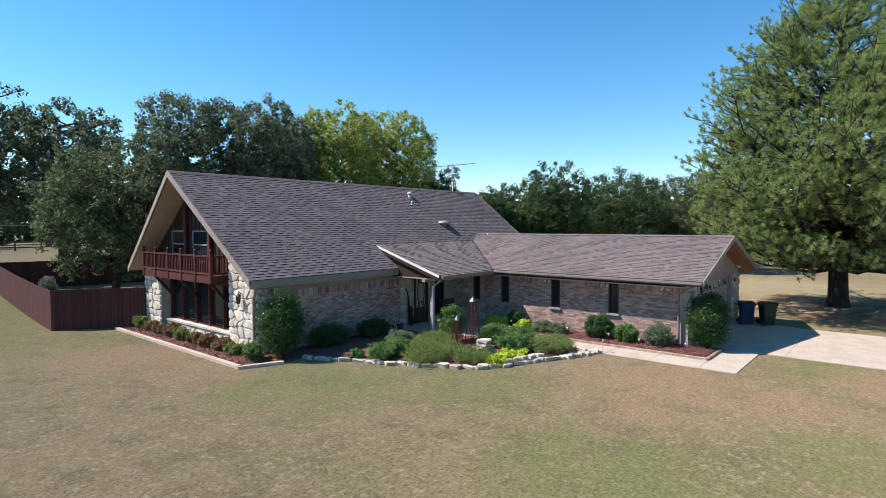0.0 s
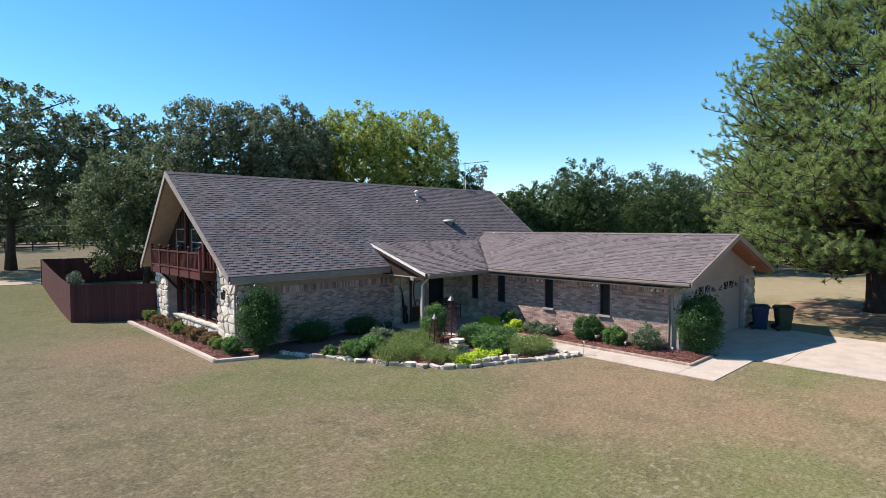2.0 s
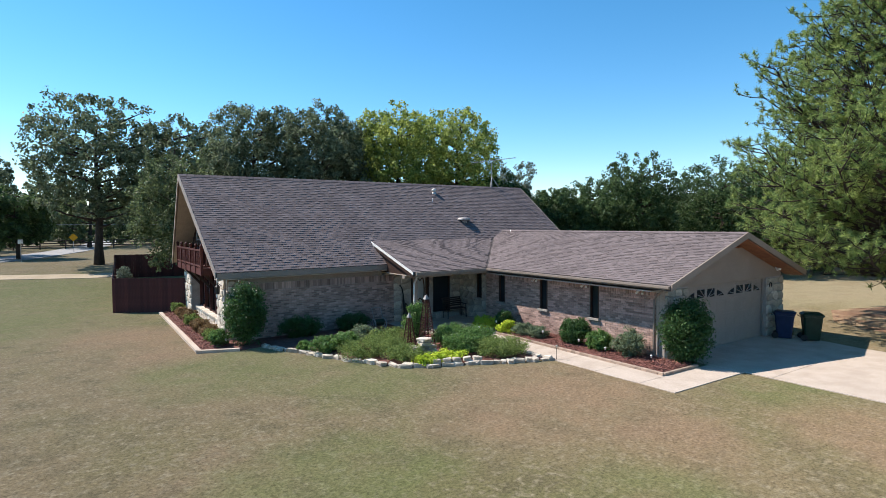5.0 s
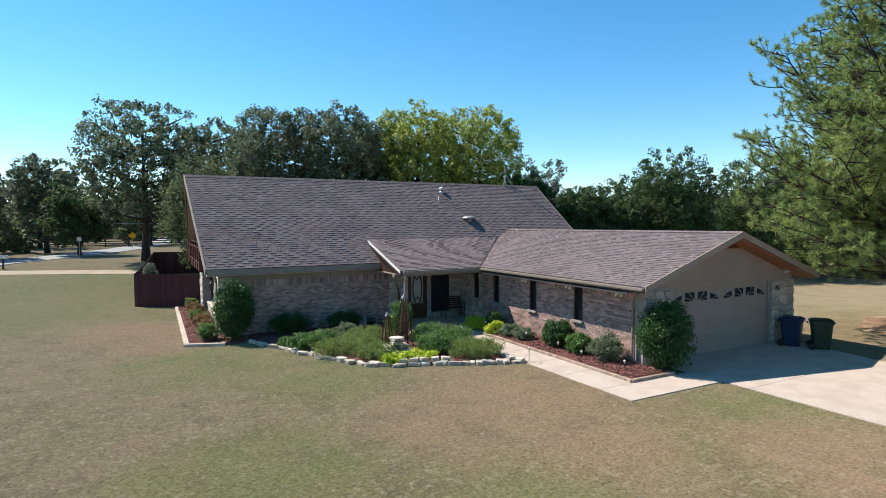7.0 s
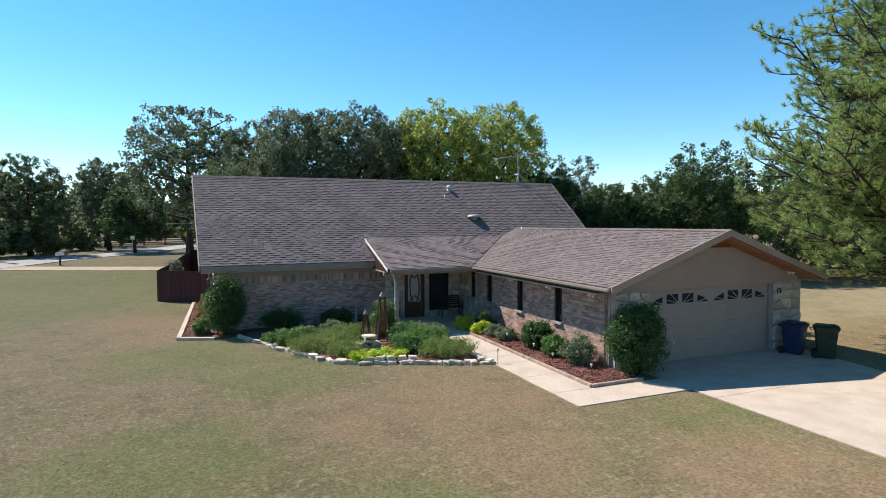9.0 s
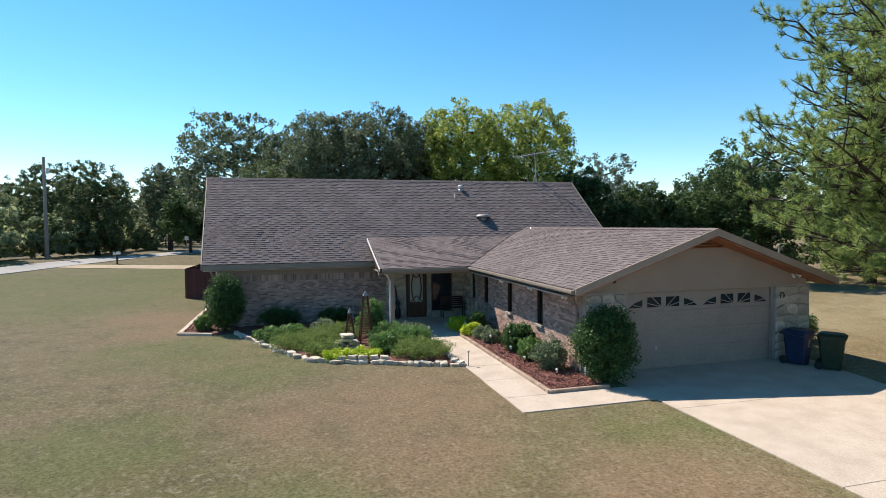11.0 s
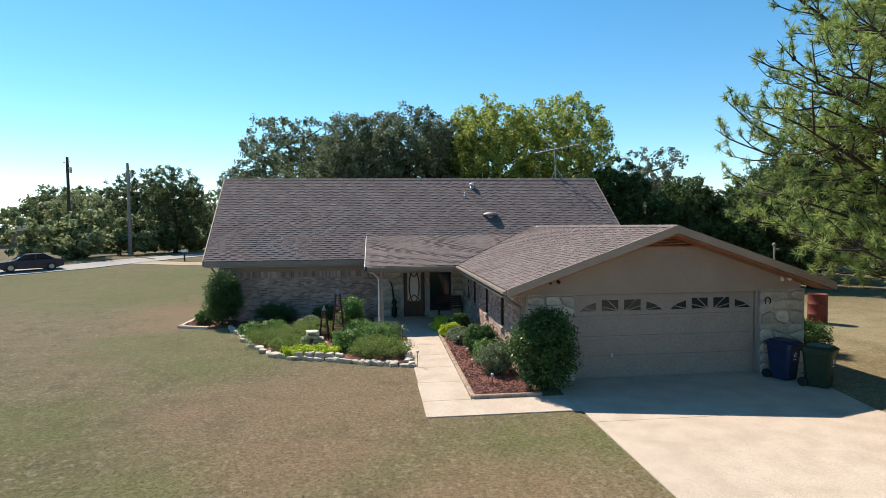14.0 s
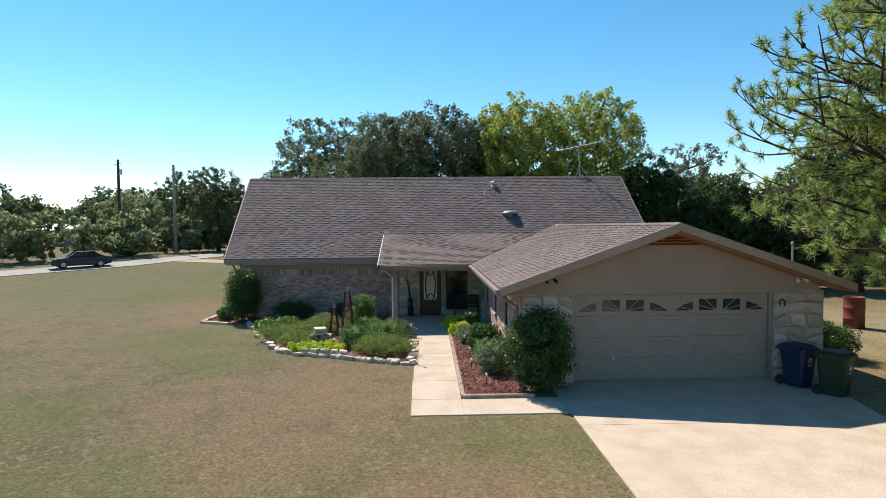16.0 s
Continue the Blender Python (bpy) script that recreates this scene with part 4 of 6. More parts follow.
def crown_clumps(rng, seed, n, radius, rz, ragged=0.2, gap=-0.32):
    """Centres of leaf clumps in an uneven, lobed crown round the origin, most near its skin, with gaps."""
    d = rng.normal(0, 1, (n, 3))
    d /= np.linalg.norm(d, axis=1, keepdims=True)
    out = []
    for q, u in zip(d.tolist(), rng.random(n).tolist()):
        v = Vector(q)
        lobe = 1 + ragged * noise.noise(v * 2.1 + Vector((seed, 0, 0))) + 0.6 * ragged * noise.noise(v * 5.5 + Vector((0, seed, 0)))
        p = v * lobe * (1 - 0.62 * u ** 2.0)
        wide = (1 - abs(v.z) ** 2.7) ** 0.37 / max(0.05, math.sqrt(1 - v.z * v.z))
        if noise.noise(p * 2.6 + Vector((seed, seed, 0))) > gap:
            out.append((p.x * wide, p.y * wide, p.z))
    c = np.array(out)
    c[:, :2] /= np.hypot(c[:, 0], c[:, 1]).max()
    c[:, 2] = np.where(c[:, 2] > 0, c[:, 2] / c[:, 2].max(), c[:, 2] / -c[:, 2].min())
    return c * np.array((radius, radius, rz))


def tree(name, label, x, y, height, radius, seed, leaves, trunk_h=2.5, clumps=520, per=90, leaf=0.16, stems=1, low=None, category="tree", ragged=0.2, gap=-0.32):
    """A broadleaf: tapered trunk, limbs to the clumps, crown of small leaves in upright clumps with gaps between."""
    rng = np.random.default_rng(seed)
    t = thing(name, label, category, (x, y, ground_z(x, y) - 0.05))
    low = trunk_h if low is None else low
    rz = (height - low) / 2
    cz = low + rz
    edge = 0.14 + 0.06 * radius
    c = crown_clumps(rng, seed * 1.37, clumps, radius - edge * 0.7, rz - edge, ragged, gap)
    n = len(c)
    c[:, 2] += cz
    cr = rng.uniform(0.6, 1.25, n) * edge
    pos, nrm = clump_leaves(rng, c, cr, per)
    pos[:, 2] = np.maximum(c.repeat(per, 0)[:, 2] + (pos[:, 2] - c.repeat(per, 0)[:, 2]) * 1.25, 0.1)
    nrm[:, 2] += 0.35
    part("crown", leaf_mesh("crown", pos, nrm, leaf, leaves, rng), leaves, t, local=True)
    b = Build()
    tr = max(0.12, height * 0.022)
    for s in range(stems):
        a = 2.4 * s + seed
        spread = radius * 0.35 if stems > 1 else 0.3
        base = Vector((math.cos(a), math.sin(a), 0)) * (0.0 if stems == 1 else 0.35)
        top = Vector((math.cos(a) * spread, math.sin(a) * spread, cz + rz * 0.5))
        b.tube([base, base.lerp(top, 0.12), base.lerp(top, 0.4) + Vector((0.15, 0.1, 0)), base.lerp(top, 0.7), top], [tr * 1.35, tr, tr * 0.75, tr * 0.45, tr * 0.1], 9)
        for i in rng.choice(n, min(n, 30 // stems), replace=False):
            q = Vector(c[i])
            h = min(max(q.z - 0.35 * math.hypot(q.x, q.y), trunk_h * 0.8), top.z) / top.z
            p = base.lerp(top, h)
            m = p.lerp(q, 0.5) + Vector((0, 0, -0.045 * (q - p).length))
            b.tube([p, m, q], [tr * 0.38, tr * 0.22, tr * 0.05], 5, cap=False)
    part("trunk", b, M_BARK, t, smooth=True, local=True)
    return t


PINE_REACH = ((2.0, 5.4), (3.2, 8.1), (4.2, 9.2), (6.0, 9.6), (8.5, 9.1), (10.5, 8.3), (12.0, 7.0), (13.5, 5.5), (15.0, 3.4), (16.2, 0.8))


def pine(x, y, height, seed, label, limbs=300, per=48, needle=0.19):
    """A big yard pine: stout trunk, long limbs with side branches, a round brush of needles at the end of every twig."""
    rng = np.random.default_rng(seed)
    t = thing("pine_tree", label, "tree", (x, y, ground_z(x, y) - 0.05))
    tr = height * 0.027
    spine = [Vector(p) for p in ((0, 0, 0), (0.03, 0, 0.7), (0.08, 0.05, height * 0.25), (0.12, 0.1, height * 0.5), (0.02, 0.12, height * 0.78), (0.08, 0, height - 0.4))]
    b = Build().tube(spine, [tr * 1.4, tr * 1.05, tr * 0.88, tr * 0.62, tr * 0.3, tr * 0.05], 14)
    rz, rr_ = [q[0] for q in PINE_REACH], [q[1] for q in PINE_REACH]
    plan = []
    for i in range(limbs):
        f = (i + 0.5) / limbs
        zt = min(3.0 + (height - 3.0) * f + rng.normal(0, 0.35), height)
        a = i * 2.399 + rng.normal(0, 0.2) if i % 10 < 3 else math.pi - 0.1 + 3.4 * ((i * 0.618) % 1 - 0.5) + rng.normal(0, 0.15)
        side = 1 - 0.34 * max(0.0, math.sin(a)) ** 2 + 0.07 * max(0.0, -math.cos(a))
        plan.append((a, float(np.interp(zt, rz, rr_)) * side * (rng.uniform(0.86, 1.0) if i % 3 else rng.uniform(0.45, 0.8)), zt, 0.12 + 0.42 * f))
    plan += [(radians(138), 6.3, 2.5, -0.1), (radians(172), 5.4, 2.5, -0.12), (radians(205), 6.8, 2.8, -0.06), (radians(255), 7.0, 2.6, -0.08)]
    tips, dirs = [], []
    for a, reach, zt, lift in plan:
        d = Vector((math.cos(a), math.sin(a), 0))
        z0 = max(2.3, zt - lift * reach)
        bend = rng.normal(0, 0.06) * reach
        side = Vector((-d.y, d.x, 0))
        start = Vector((0.08, 0.06, min(z0, height - 0.6)))
        def at(s):
            return start + d * reach * s + side * bend * math.sin(3.1 * s) + Vector((0, 0, (zt - start.z) * s ** 1.6 - 0.05 * reach * math.sin(3.14 * s)))
        thick = 0.03 + 0.0105 * reach
        br = Build().tube([at(s) for s in (0, 0.2, 0.4, 0.6, 0.8, 1)], [thick, thick * 0.85, thick * 0.68, thick * 0.5, thick * 0.32, thick * 0.12], 7, cap=False)
        subs = int((2 + reach * 0.75) * (0.6 if d.x > 0.35 else 1.0))
        inner = 0.26 if reach < 6.5 else 0.46
        for k in range(subs + 1):
            s = inner + (1 - inner) * ((k + 0.4 * rng.random()) / subs) ** 0.8
            s = min(s, 1.0)
            hand = -1 if k % 2 else 1
            p = at(s)
            ln = (0.2 * reach * (1.15 - s) + 0.8) * rng.uniform(0.75, 1.15)
            turn = 0.0 if k == subs else hand * rng.uniform(0.5, 1.0)
            sd = (d * math.cos(turn) + side * math.sin(turn) + Vector((0, 0, rng.uniform(-0.25, 0.85)))).normalized()
            e = p + sd * ln + Vector((0, 0, 0.14 * ln))
            mid = p.lerp(e, 0.5) - Vector((0, 0, 0.06 * ln))
            br.tube([p, mid, e], [0.012 + 0.012 * ln, 0.01 + 0.007 * ln, 0.008], 5, cap=False)
            cross = Vector((-sd.y, sd.x, 0)).normalized()
            for j in range(int(2 + ln * 2.7)):
                v = 0.22 + 0.78 * rng.random()
                q0 = p.lerp(mid, v * 2) if v < 0.5 else mid.lerp(e, v * 2 - 1)
                o = cross * rng.uniform(-0.55, 0.55) * (0.55 + 0.3 * ln) + sd * rng.uniform(0.05, 0.35) + Vector((0, 0, rng.uniform(-0.08, 0.42)))
                q = q0 + o
                br.tube([q0, q0.lerp(q, 0.6) - Vector((0, 0, 0.05)), q], [0.011, 0.009, 0.007], 3, cap=False)
                tips.append(q)
                dirs.append((o.normalized() * 0.5 + sd * 0.4 + Vector((0, 0, 0.75))).normalized())
        end = at(0.9)
        for k in range(12):
            o = Vector((rng.normal(0, 0.42), rng.normal(0, 0.42), rng.normal(0.12, 0.3)))
            br.tube([end, end.lerp(end + o, 0.6) - Vector((0, 0, 0.05)), end + o], [0.014, 0.01, 0.007], 3, cap=False)
            tips.append(end + o)
            dirs.append((o.normalized() * 0.6 + d * 0.3 + Vector((0, 0, 0.7))).normalized())
        part("limb", br, M_PBARK, t, smooth=True, local=True)
    tips, dirs = np.array([tuple(q) for q in tips]), np.array([tuple(q) for q in dirs])
    n = len(tips)
    nd = rng.normal(0, 1, (n, per, 3))
    nd /= np.linalg.norm(nd, axis=2, keepdims=True)
    nd += dirs[:, None, :] * 0.38
    nd /= np.linalg.norm(nd, axis=2, keepdims=True)
    L = needle * rng.uniform(0.8, 1.12, (n, per, 1)) * rng.uniform(0.8, 1.2, (n, 1, 1))
    base = tips[:, None, :] + dirs[:, None, :] * rng.uniform(-0.12, 0.03, (n, per, 1))
    sd = np.cross(nd, rng.normal(0, 1, (n, per, 3)))
    sd /= np.linalg.norm(sd, axis=2, keepdims=True)
    w = 0.0104
    v = np.stack([base - sd * w, base + sd * w, base + nd * L], 2).reshape(-1, 3)
    m = n * per
    me = bpy.data.meshes.new("needles")
    me.vertices.add(3 * m)
    me.vertices.foreach_set("co", v.astype(np.float32).ravel())
    me.loops.add(3 * m)
    me.loops.foreach_set("vertex_index", np.arange(3 * m, dtype=np.int32))
    me.polygons.add(m)
    me.polygons.foreach_set("loop_start", np.arange(0, 3 * m, 3, dtype=np.int32))
    me.polygons.foreach_set("loop_total", np.full(m, 3, dtype=np.int32))
    me.materials.append(L_PINE)
    me.update(calc_edges=True)
    part("trunk", b, M_PBARK, t, smooth=True, local=True)
    part("needles", me, L_PINE, t, local=True)
    cone = Build().lathe([(0.008, -0.11), (0.035, -0.09), (0.048, -0.05), (0.04, -0.01), (0.012, 0.02)], 0, 0, 8).mesh("pine_cone", M_PBARK, smooth=True)
    for i in rng.choice(n, 170, replace=False):
        ob = part("pine_cone", cone, M_PBARK, t, local=True)
        ob.matrix_basis = Matrix.Translation(Vector(tips[i]) - Vector(dirs[i]) * 0.2)
    return t


pine(35.6, 3.15, 16.2, 3, "large pine with long green needle tufts, cones and a dark trunk")

# trees behind the house and along the road: x, y, height, crown radius, leaves, low, stems, label
TREES = [
    ("oak_tree", 7.6, 53.0, 15.3, 6.4, L_OAK, 3.2, 1, "tall dark green oak on the far lawn"),
    ("oak_tree", 13.9, 49.5, 13.4, 5.2, L_OAK, 3.0, 3, "dark oak with several low leaning stems"),
    ("oak_tree", 12.6, 36.2, 9.4, 4.5, L_OAK2, 0.6, 1, "bushy dark oak behind the fence"),
    ("oak_tree", 15.7, 33.2, 12.4, 3.9, L_OAK, 3.0, 1, "dense dark oak behind the roof"),
    ("oak_tree", 19.2, 30.4, 12.3, 3.5, L_OAK, 3.0, 1, "dense dark oak behind the roof"),
    ("oak_tree", 22.2, 32.4, 11.9, 2.9, L_OAK, 3.0, 1, "slim dark oak between the roof and the maples"),
    ("maple_tree", 24.7, 30.2, 12.9, 3.5, L_YEL, 4.0, 1, "tree turning yellow-green behind the roof"),
    ("maple_tree", 29.6, 30.2, 13.3, 3.9, L_YEL, 4.0, 1, "tree turning yellow-green behind the roof"),
    ("oak_tree", 32.6, 28.6, 8.6, 2.6, L_GREEN, 1.2, 1, "green tree beside the house end"),
    ("elm_tree", 37.2, 33.0, 10.1, 3.3, L_GREY, 1.6, 2, "thin grey-green tree with open branches"),
    ("oak_tree", 42.9, 23.6, 10.0, 3.4, L_GREEN, 0.6, 1, "leafy green tree east of the house"),
    ("oak_tree", 50.0, 20.8, 9.7, 4.6, L_GREEN, 0.4, 1, "leafy green tree east of the house"),
    ("oak_tree", 56.0, 15.5, 10.0, 5.0, L_OAK2, 0.15, 1, "dark leafy tree east of the house"),
    ("oak_tree", 46.0, 30.5, 9.0, 3.9, L_GREEN, 0.15, 1, "dark leafy tree east of the house"),
    ("oak_tree", 36.4, 26.8, 7.2, 2.8, L_GREEN, 0.3, 1, "low green tree behind the wing"),
    ("oak_tree", 39.6, 25.4, 6.5, 2.6, L_GREEN, 0.2, 1, "low green tree behind the wing"),
    ("oak_tree", 60.0, 24.0, 10.0, 5.0, L_OAK2, 0.15, 1, "dark leafy tree east of the house"),
    ("oak_tree", -3.0, 76.0, 12.0, 4.2, L_OAK, 2.5, 1, "dark tree across the road"),
    ("elm_tree", 1.2, 66.0, 8.0, 3.8, L_GREEN, 1.0, 1, "small yellow-green tree by the road"),
    ("oak_tree", -8.4, 64.5, 11.0, 4.5, L_OAK2, 0.15, 1, "broad tree across the road"),
    ("oak_tree", -19.4, 80.0, 12.4, 4.2, L_OAK2, 0.15, 1, "dark tree across the road"),
    ("elm_tree", -22.0, 70.0, 8.6, 4.8, L_SCRUB, 0.2, 1, "light green scrubby tree across the road"),
    ("elm_tree", -31.0, 57.0, 5.6, 3.6, L_SCRUB, 0.2, 1, "light green scrubby tree across the road"),
    ("oak_tree", -36.0, 92.0, 10.6, 6.0, L_OAK2, 0.15, 1, "distant dark tree across the road"),
    ("oak_tree", -27.0, 92.0, 11.0, 5.0, L_OAK2, 0.15, 1, "distant dark tree across the road"),
    ("oak_tree", -6.0, 92.0, 12.0, 6.0, L_OAK, 0.15, 1, "distant dark tree across the road"),
    ("oak_tree", 8.0, 96.0, 12.0, 6.5, L_OAK2, 0.15, 1, "distant dark tree across the road"),
]
for i, (nm, x, y, h, r, lv, low, stems, lab) in enumerate(TREES):
    near, far, thin = y < 40, y > 85 or x > 55, nm == "elm_tree" and y < 40
    count = (840 if near else 220 if far else 500) * (0.7 + 0.08 * r) * (0.6 if thin else 1)
    tree(nm, lab, x, y, h, r, 11 + i, lv, max(low, 1.0), int(count), 42 if near else 38, 0.19 if near else 0.42 if far else 0.29, stems, low=low, ragged=0.26 if thin else 0.22, gap=-0.2 if thin else -0.42)


def belt(name, line, step, h0, h1, spread, leaves, seed, label, leaf=0.42):
    """A dense belt of scrub and low trees along a line, down to the ground."""
    rng = np.random.default_rng(seed)
    cs, ns = [], []
    for (xa, ya), (xb, yb) in zip(line, line[1:]):
        n = max(1, int(math.hypot(xb - xa, yb - ya) / step))
        for i in range(n):
            x, y = xa + (xb - xa) * (i + rng.random()) / n + rng.normal(0, spread), ya + (yb - ya) * (i + rng.random()) / n + rng.normal(0, spread)
            h = rng.uniform(h0, h1)
            r = h * rng.uniform(0.35, 0.55)
            c = blobs(rng, 34, (r, r, h / 2), 0.35)
            c[:, 2] *= 0.92
            c += np.array((x, y, ground_z(x, y) + h / 2))
            p, q = clump_leaves(rng, c, rng.uniform(0.5, 1.1, 34) * r * 0.3, 46)
            q[:, 2] += 0.3
            cs.append(p)
            ns.append(q)
    c, q = np.concatenate(cs), np.concatenate(ns)
    me = leaf_mesh(name, c, q, leaf, leaves, rng, 0.6)
    single(name, me, leaves, label, "scrub", kind="stuff")


belt("roadside_scrub", [(-60, 15), (-37, 33), (-23, 46), (-16.5, 52), (-12, 59), (-9, 69), (-6, 82)], 1.5, 2.6, 5.6, 0.9, L_SCRUB, 41, "green scrub and low trees across the road")
belt("back_scrub", [(-70, 60), (-40, 78), (-20, 92), (4, 108), (30, 112), (60, 100)], 3.4, 7, 10.5, 2.5, L_OAK2, 42, "dark woods behind the road", 0.55)
belt("east_scrub", [(34, 60), (46, 40), (54, 28), (66, 14), (78, -6), (84, -30), (80, -60)], 3.2, 4.5, 8.5, 2, L_OAK2, 43, "dark woods east of the lawn", 0.5)


def far_woods():
    """A distant belt of trees all round, too far off to tell apart."""
    rng = np.random.default_rng(9)
    cs, ns = [], []
    turns = [radians(-30 + 190 * k / 150) for k in range(150)] + [radians(165 + 160 * k / 40) for k in range(40)]
    for a in turns:
        r = rng.uniform(125, 175)
        x, y = 15 + r * math.cos(a), 20 + r * math.sin(a)
        h = rng.uniform(8, 13)
        c = blobs(rng, 26, (6, 6, h / 2), 0.3) + np.array((x, y, h / 2 + 0.5))
        p, q = clump_leaves(rng, c, rng.uniform(1.0, 2.2, 26), 16)
        cs.append(p)
        ns.append(q)
    me = leaf_mesh("woods", np.concatenate(cs), np.concatenate(ns), 1.5, L_OAK2, rng, 0.7)
    single("woods", me, L_OAK2, "distant belt of dark green woods", "woods", kind="stuff")


far_woods()


# ---- shrubs ----
def shrub(name, label, x, y, rx, ry, h, seed, leaves, leaf=0.07, dens=1.0, base=0.0, fluff=0.25, group="", lift=0.0, category="shrub"):
    """A shrub of many small leaves on an uneven dome, with a few stems."""
    rng = np.random.default_rng(seed)
    z0 = ground_z(x, y) + 0.03 + lift
    t = thing(name, label, category, (x, y, z0), group)
    n = int(46 * dens * max(0.6, min(3.5, rx * ry * 3 + h)))
    d = rng.normal(0, 1, (n, 3))
    d /= np.linalg.norm(d, axis=1, keepdims=True)
    r = (0.45 + 0.55 * rng.random(n) ** 0.4)[:, None]
    k = 1 + fluff * rng.normal(0, 0.5, (n, 1))
    c = d * r * k * np.array((rx * 0.86, ry * 0.86, h / 2 * 0.9))
    c[:, 2] += h / 2 + base
    c[:, 2] = np.maximum(c[:, 2], 0.05)
    cr = rng.uniform(0.7, 1.25, n) * 0.2 * (rx * ry * h) ** (1 / 3) * 1.2
    pos, nrm = clump_leaves(rng, c, cr, 58)
    pos[:, 2] = np.maximum(pos[:, 2], 0.02)
    nrm[:, 2] += 0.35
    part("foliage", leaf_mesh("foliage", pos, nrm, leaf, leaves, rng), leaves, t, local=True)
    b = Build()
    for s in range(5):
        a = 1.3 * s + seed
        b.tube([(0.05 * math.cos(a), 0.05 * math.sin(a), -0.08), (rx * 0.25 * math.cos(a), ry * 0.25 * math.sin(a), h * 0.4), (rx * 0.5 * math.cos(a), ry * 0.5 * math.sin(a), h * 0.75)], [0.025, 0.018, 0.006], 5)
    part("stem", b, M_BARK, t, local=True)
    return t


SHRUBS = [
    ("holly_bush", 10.6, 16.15, 0.73, 0.7, 2.3, L_BUSH, "tall clipped holly at the stone corner"),
    ("holly_bush", 20.95, 5.72, 0.86, 0.72, 2.0, L_BUSH, "large rounded holly beside the garage door"),
    ("small_shrub", 9.75, 16.5, 0.38, 0.38, 0.6, L_BUSHG, "low green shrub at the bed corner"),
    ("round_shrub", 20.05, 9.35, 0.55, 0.55, 0.95, L_BUSH, "round clipped dark shrub in mulch"),
    ("round_shrub", 20.0, 8.25, 0.45, 0.45, 0.72, L_BUSHG, "round bright green clipped shrub"),
    ("loose_shrub", 20.1, 7.15, 0.5, 0.5, 0.85, L_SAGE, "loose pale green shrub in mulch"),
    ("sage_plant", 19.75, 10.9, 0.35, 0.4, 0.42, L_SAGE, "low grey-green sage clump in mulch"),
    ("sage_plant", 19.7, 11.6, 0.35, 0.4, 0.45, L_SAGE, "low grey-green sage clump in mulch"),
    ("lime_plant", 19.5, 12.3, 0.4, 0.35, 0.4, L_LIME, "lime yellow sweet potato vine"),
    ("lime_plant", 19.45, 13.6, 0.45, 0.45, 0.45, L_LIME, "lime yellow sweet potato vine"),
    ("round_shrub", 19.9, 13.0, 0.4, 0.4, 0.75, L_BUSH, "dark green rose shrub in mulch"),
    ("lime_plant", 14.85, 10.15, 0.85, 0.34, 0.28, L_LIME, "lime yellow ground vine above the stones"),
    ("juniper", 17.0, 9.7, 0.85, 0.6, 0.5, L_MOSS, "low spreading green juniper mound"),
    ("garden_shrub", 16.9, 11.0, 0.65, 0.6, 0.65, L_BUSHG, "leafy green garden shrub"),
    ("garden_shrub", 16.05, 10.6, 0.55, 0.5, 0.6, L_BUSHG, "leafy green garden shrub"),
    ("garden_shrub", 16.3, 11.6, 0.5, 0.5, 0.75, L_BUSHG, "leafy green garden shrub"),
    ("garden_shrub", 17.2, 12.1, 0.5, 0.5, 0.55, L_SAGE, "leafy grey-green garden shrub"),
    ("tall_shrub", 15.95, 13.3, 0.5, 0.45, 1.45, L_BUSHG, "tall loose green shrub behind the obelisks"),
    ("juniper", 14.1, 10.9, 0.6, 0.5, 0.42, L_MOSS, "low feathery olive shrub"),
    ("juniper", 13.6, 12.1, 1.0, 0.7, 0.5, L_MOSS, "low spreading green juniper mound"),
    ("juniper", 14.6, 13.0, 0.8, 0.6, 0.55, L_MOSS, "low spreading green juniper mound"),
    ("garden_shrub", 13.1, 13.4, 0.5, 0.45, 0.55, L_BUSHG, "leafy green garden shrub"),
    ("garden_shrub", 12.4, 13.4, 0.4, 0.4, 0.5, L_BUSHG, "leafy green garden shrub"),
    ("small_shrub", 11.95, 14.0, 0.28, 0.28, 0.36, L_BUSHG, "small green mound of leaves"),
    ("garden_shrub", 14.3, 14.3, 0.45, 0.45, 0.5, L_SAGE, "leafy grey-green garden shrub"),
    ("dark_shrub", 12.6, 16.3, 0.85, 0.5, 0.8, L_BUSH, "dark shrub in the shade of the wall"),
    ("dark_shrub", 14.8, 16.3, 0.7, 0.5, 0.7, L_BUSH, "dark shrub in the shade of the wall"),
    ("east_shrub", 29.9, 8.4, 0.8, 0.75, 1.05, L_BUSH, "dark shrub beyond the garage"),
    ("yard_shrub", 7.9, 31.0, 0.45, 0.45, 2.0, L_GREY, "pale shrub inside the fence"),
]
for i in range(9):
    SHRUBS.append(("bronze_shrub", 9.72 + 0.08 * (i % 2), 17.6 + i * 0.95, 0.36, 0.4, 0.42 + 0.06 * (i % 3), L_DRY if i % 4 else L_MOSS, "low bronze-leaved shrub in mulch"))
for i, (nm, x, y, rx, ry, h, lv, lab) in enumerate(SHRUBS):
    tight = nm in ("holly_bush", "round_shrub")
    grow = 1.22 if nm in ("garden_shrub", "juniper", "lime_plant", "sage_plant") else 1.0
    shrub(nm, lab, x, y, rx * grow, ry * grow, h * (grow * 0.5 + 0.5), 300 + i, lv, 0.07 if tight else 0.045 if nm == "juniper" else 0.06, 1.7 if tight else 1.5, fluff=0.12 if tight else 0.3)


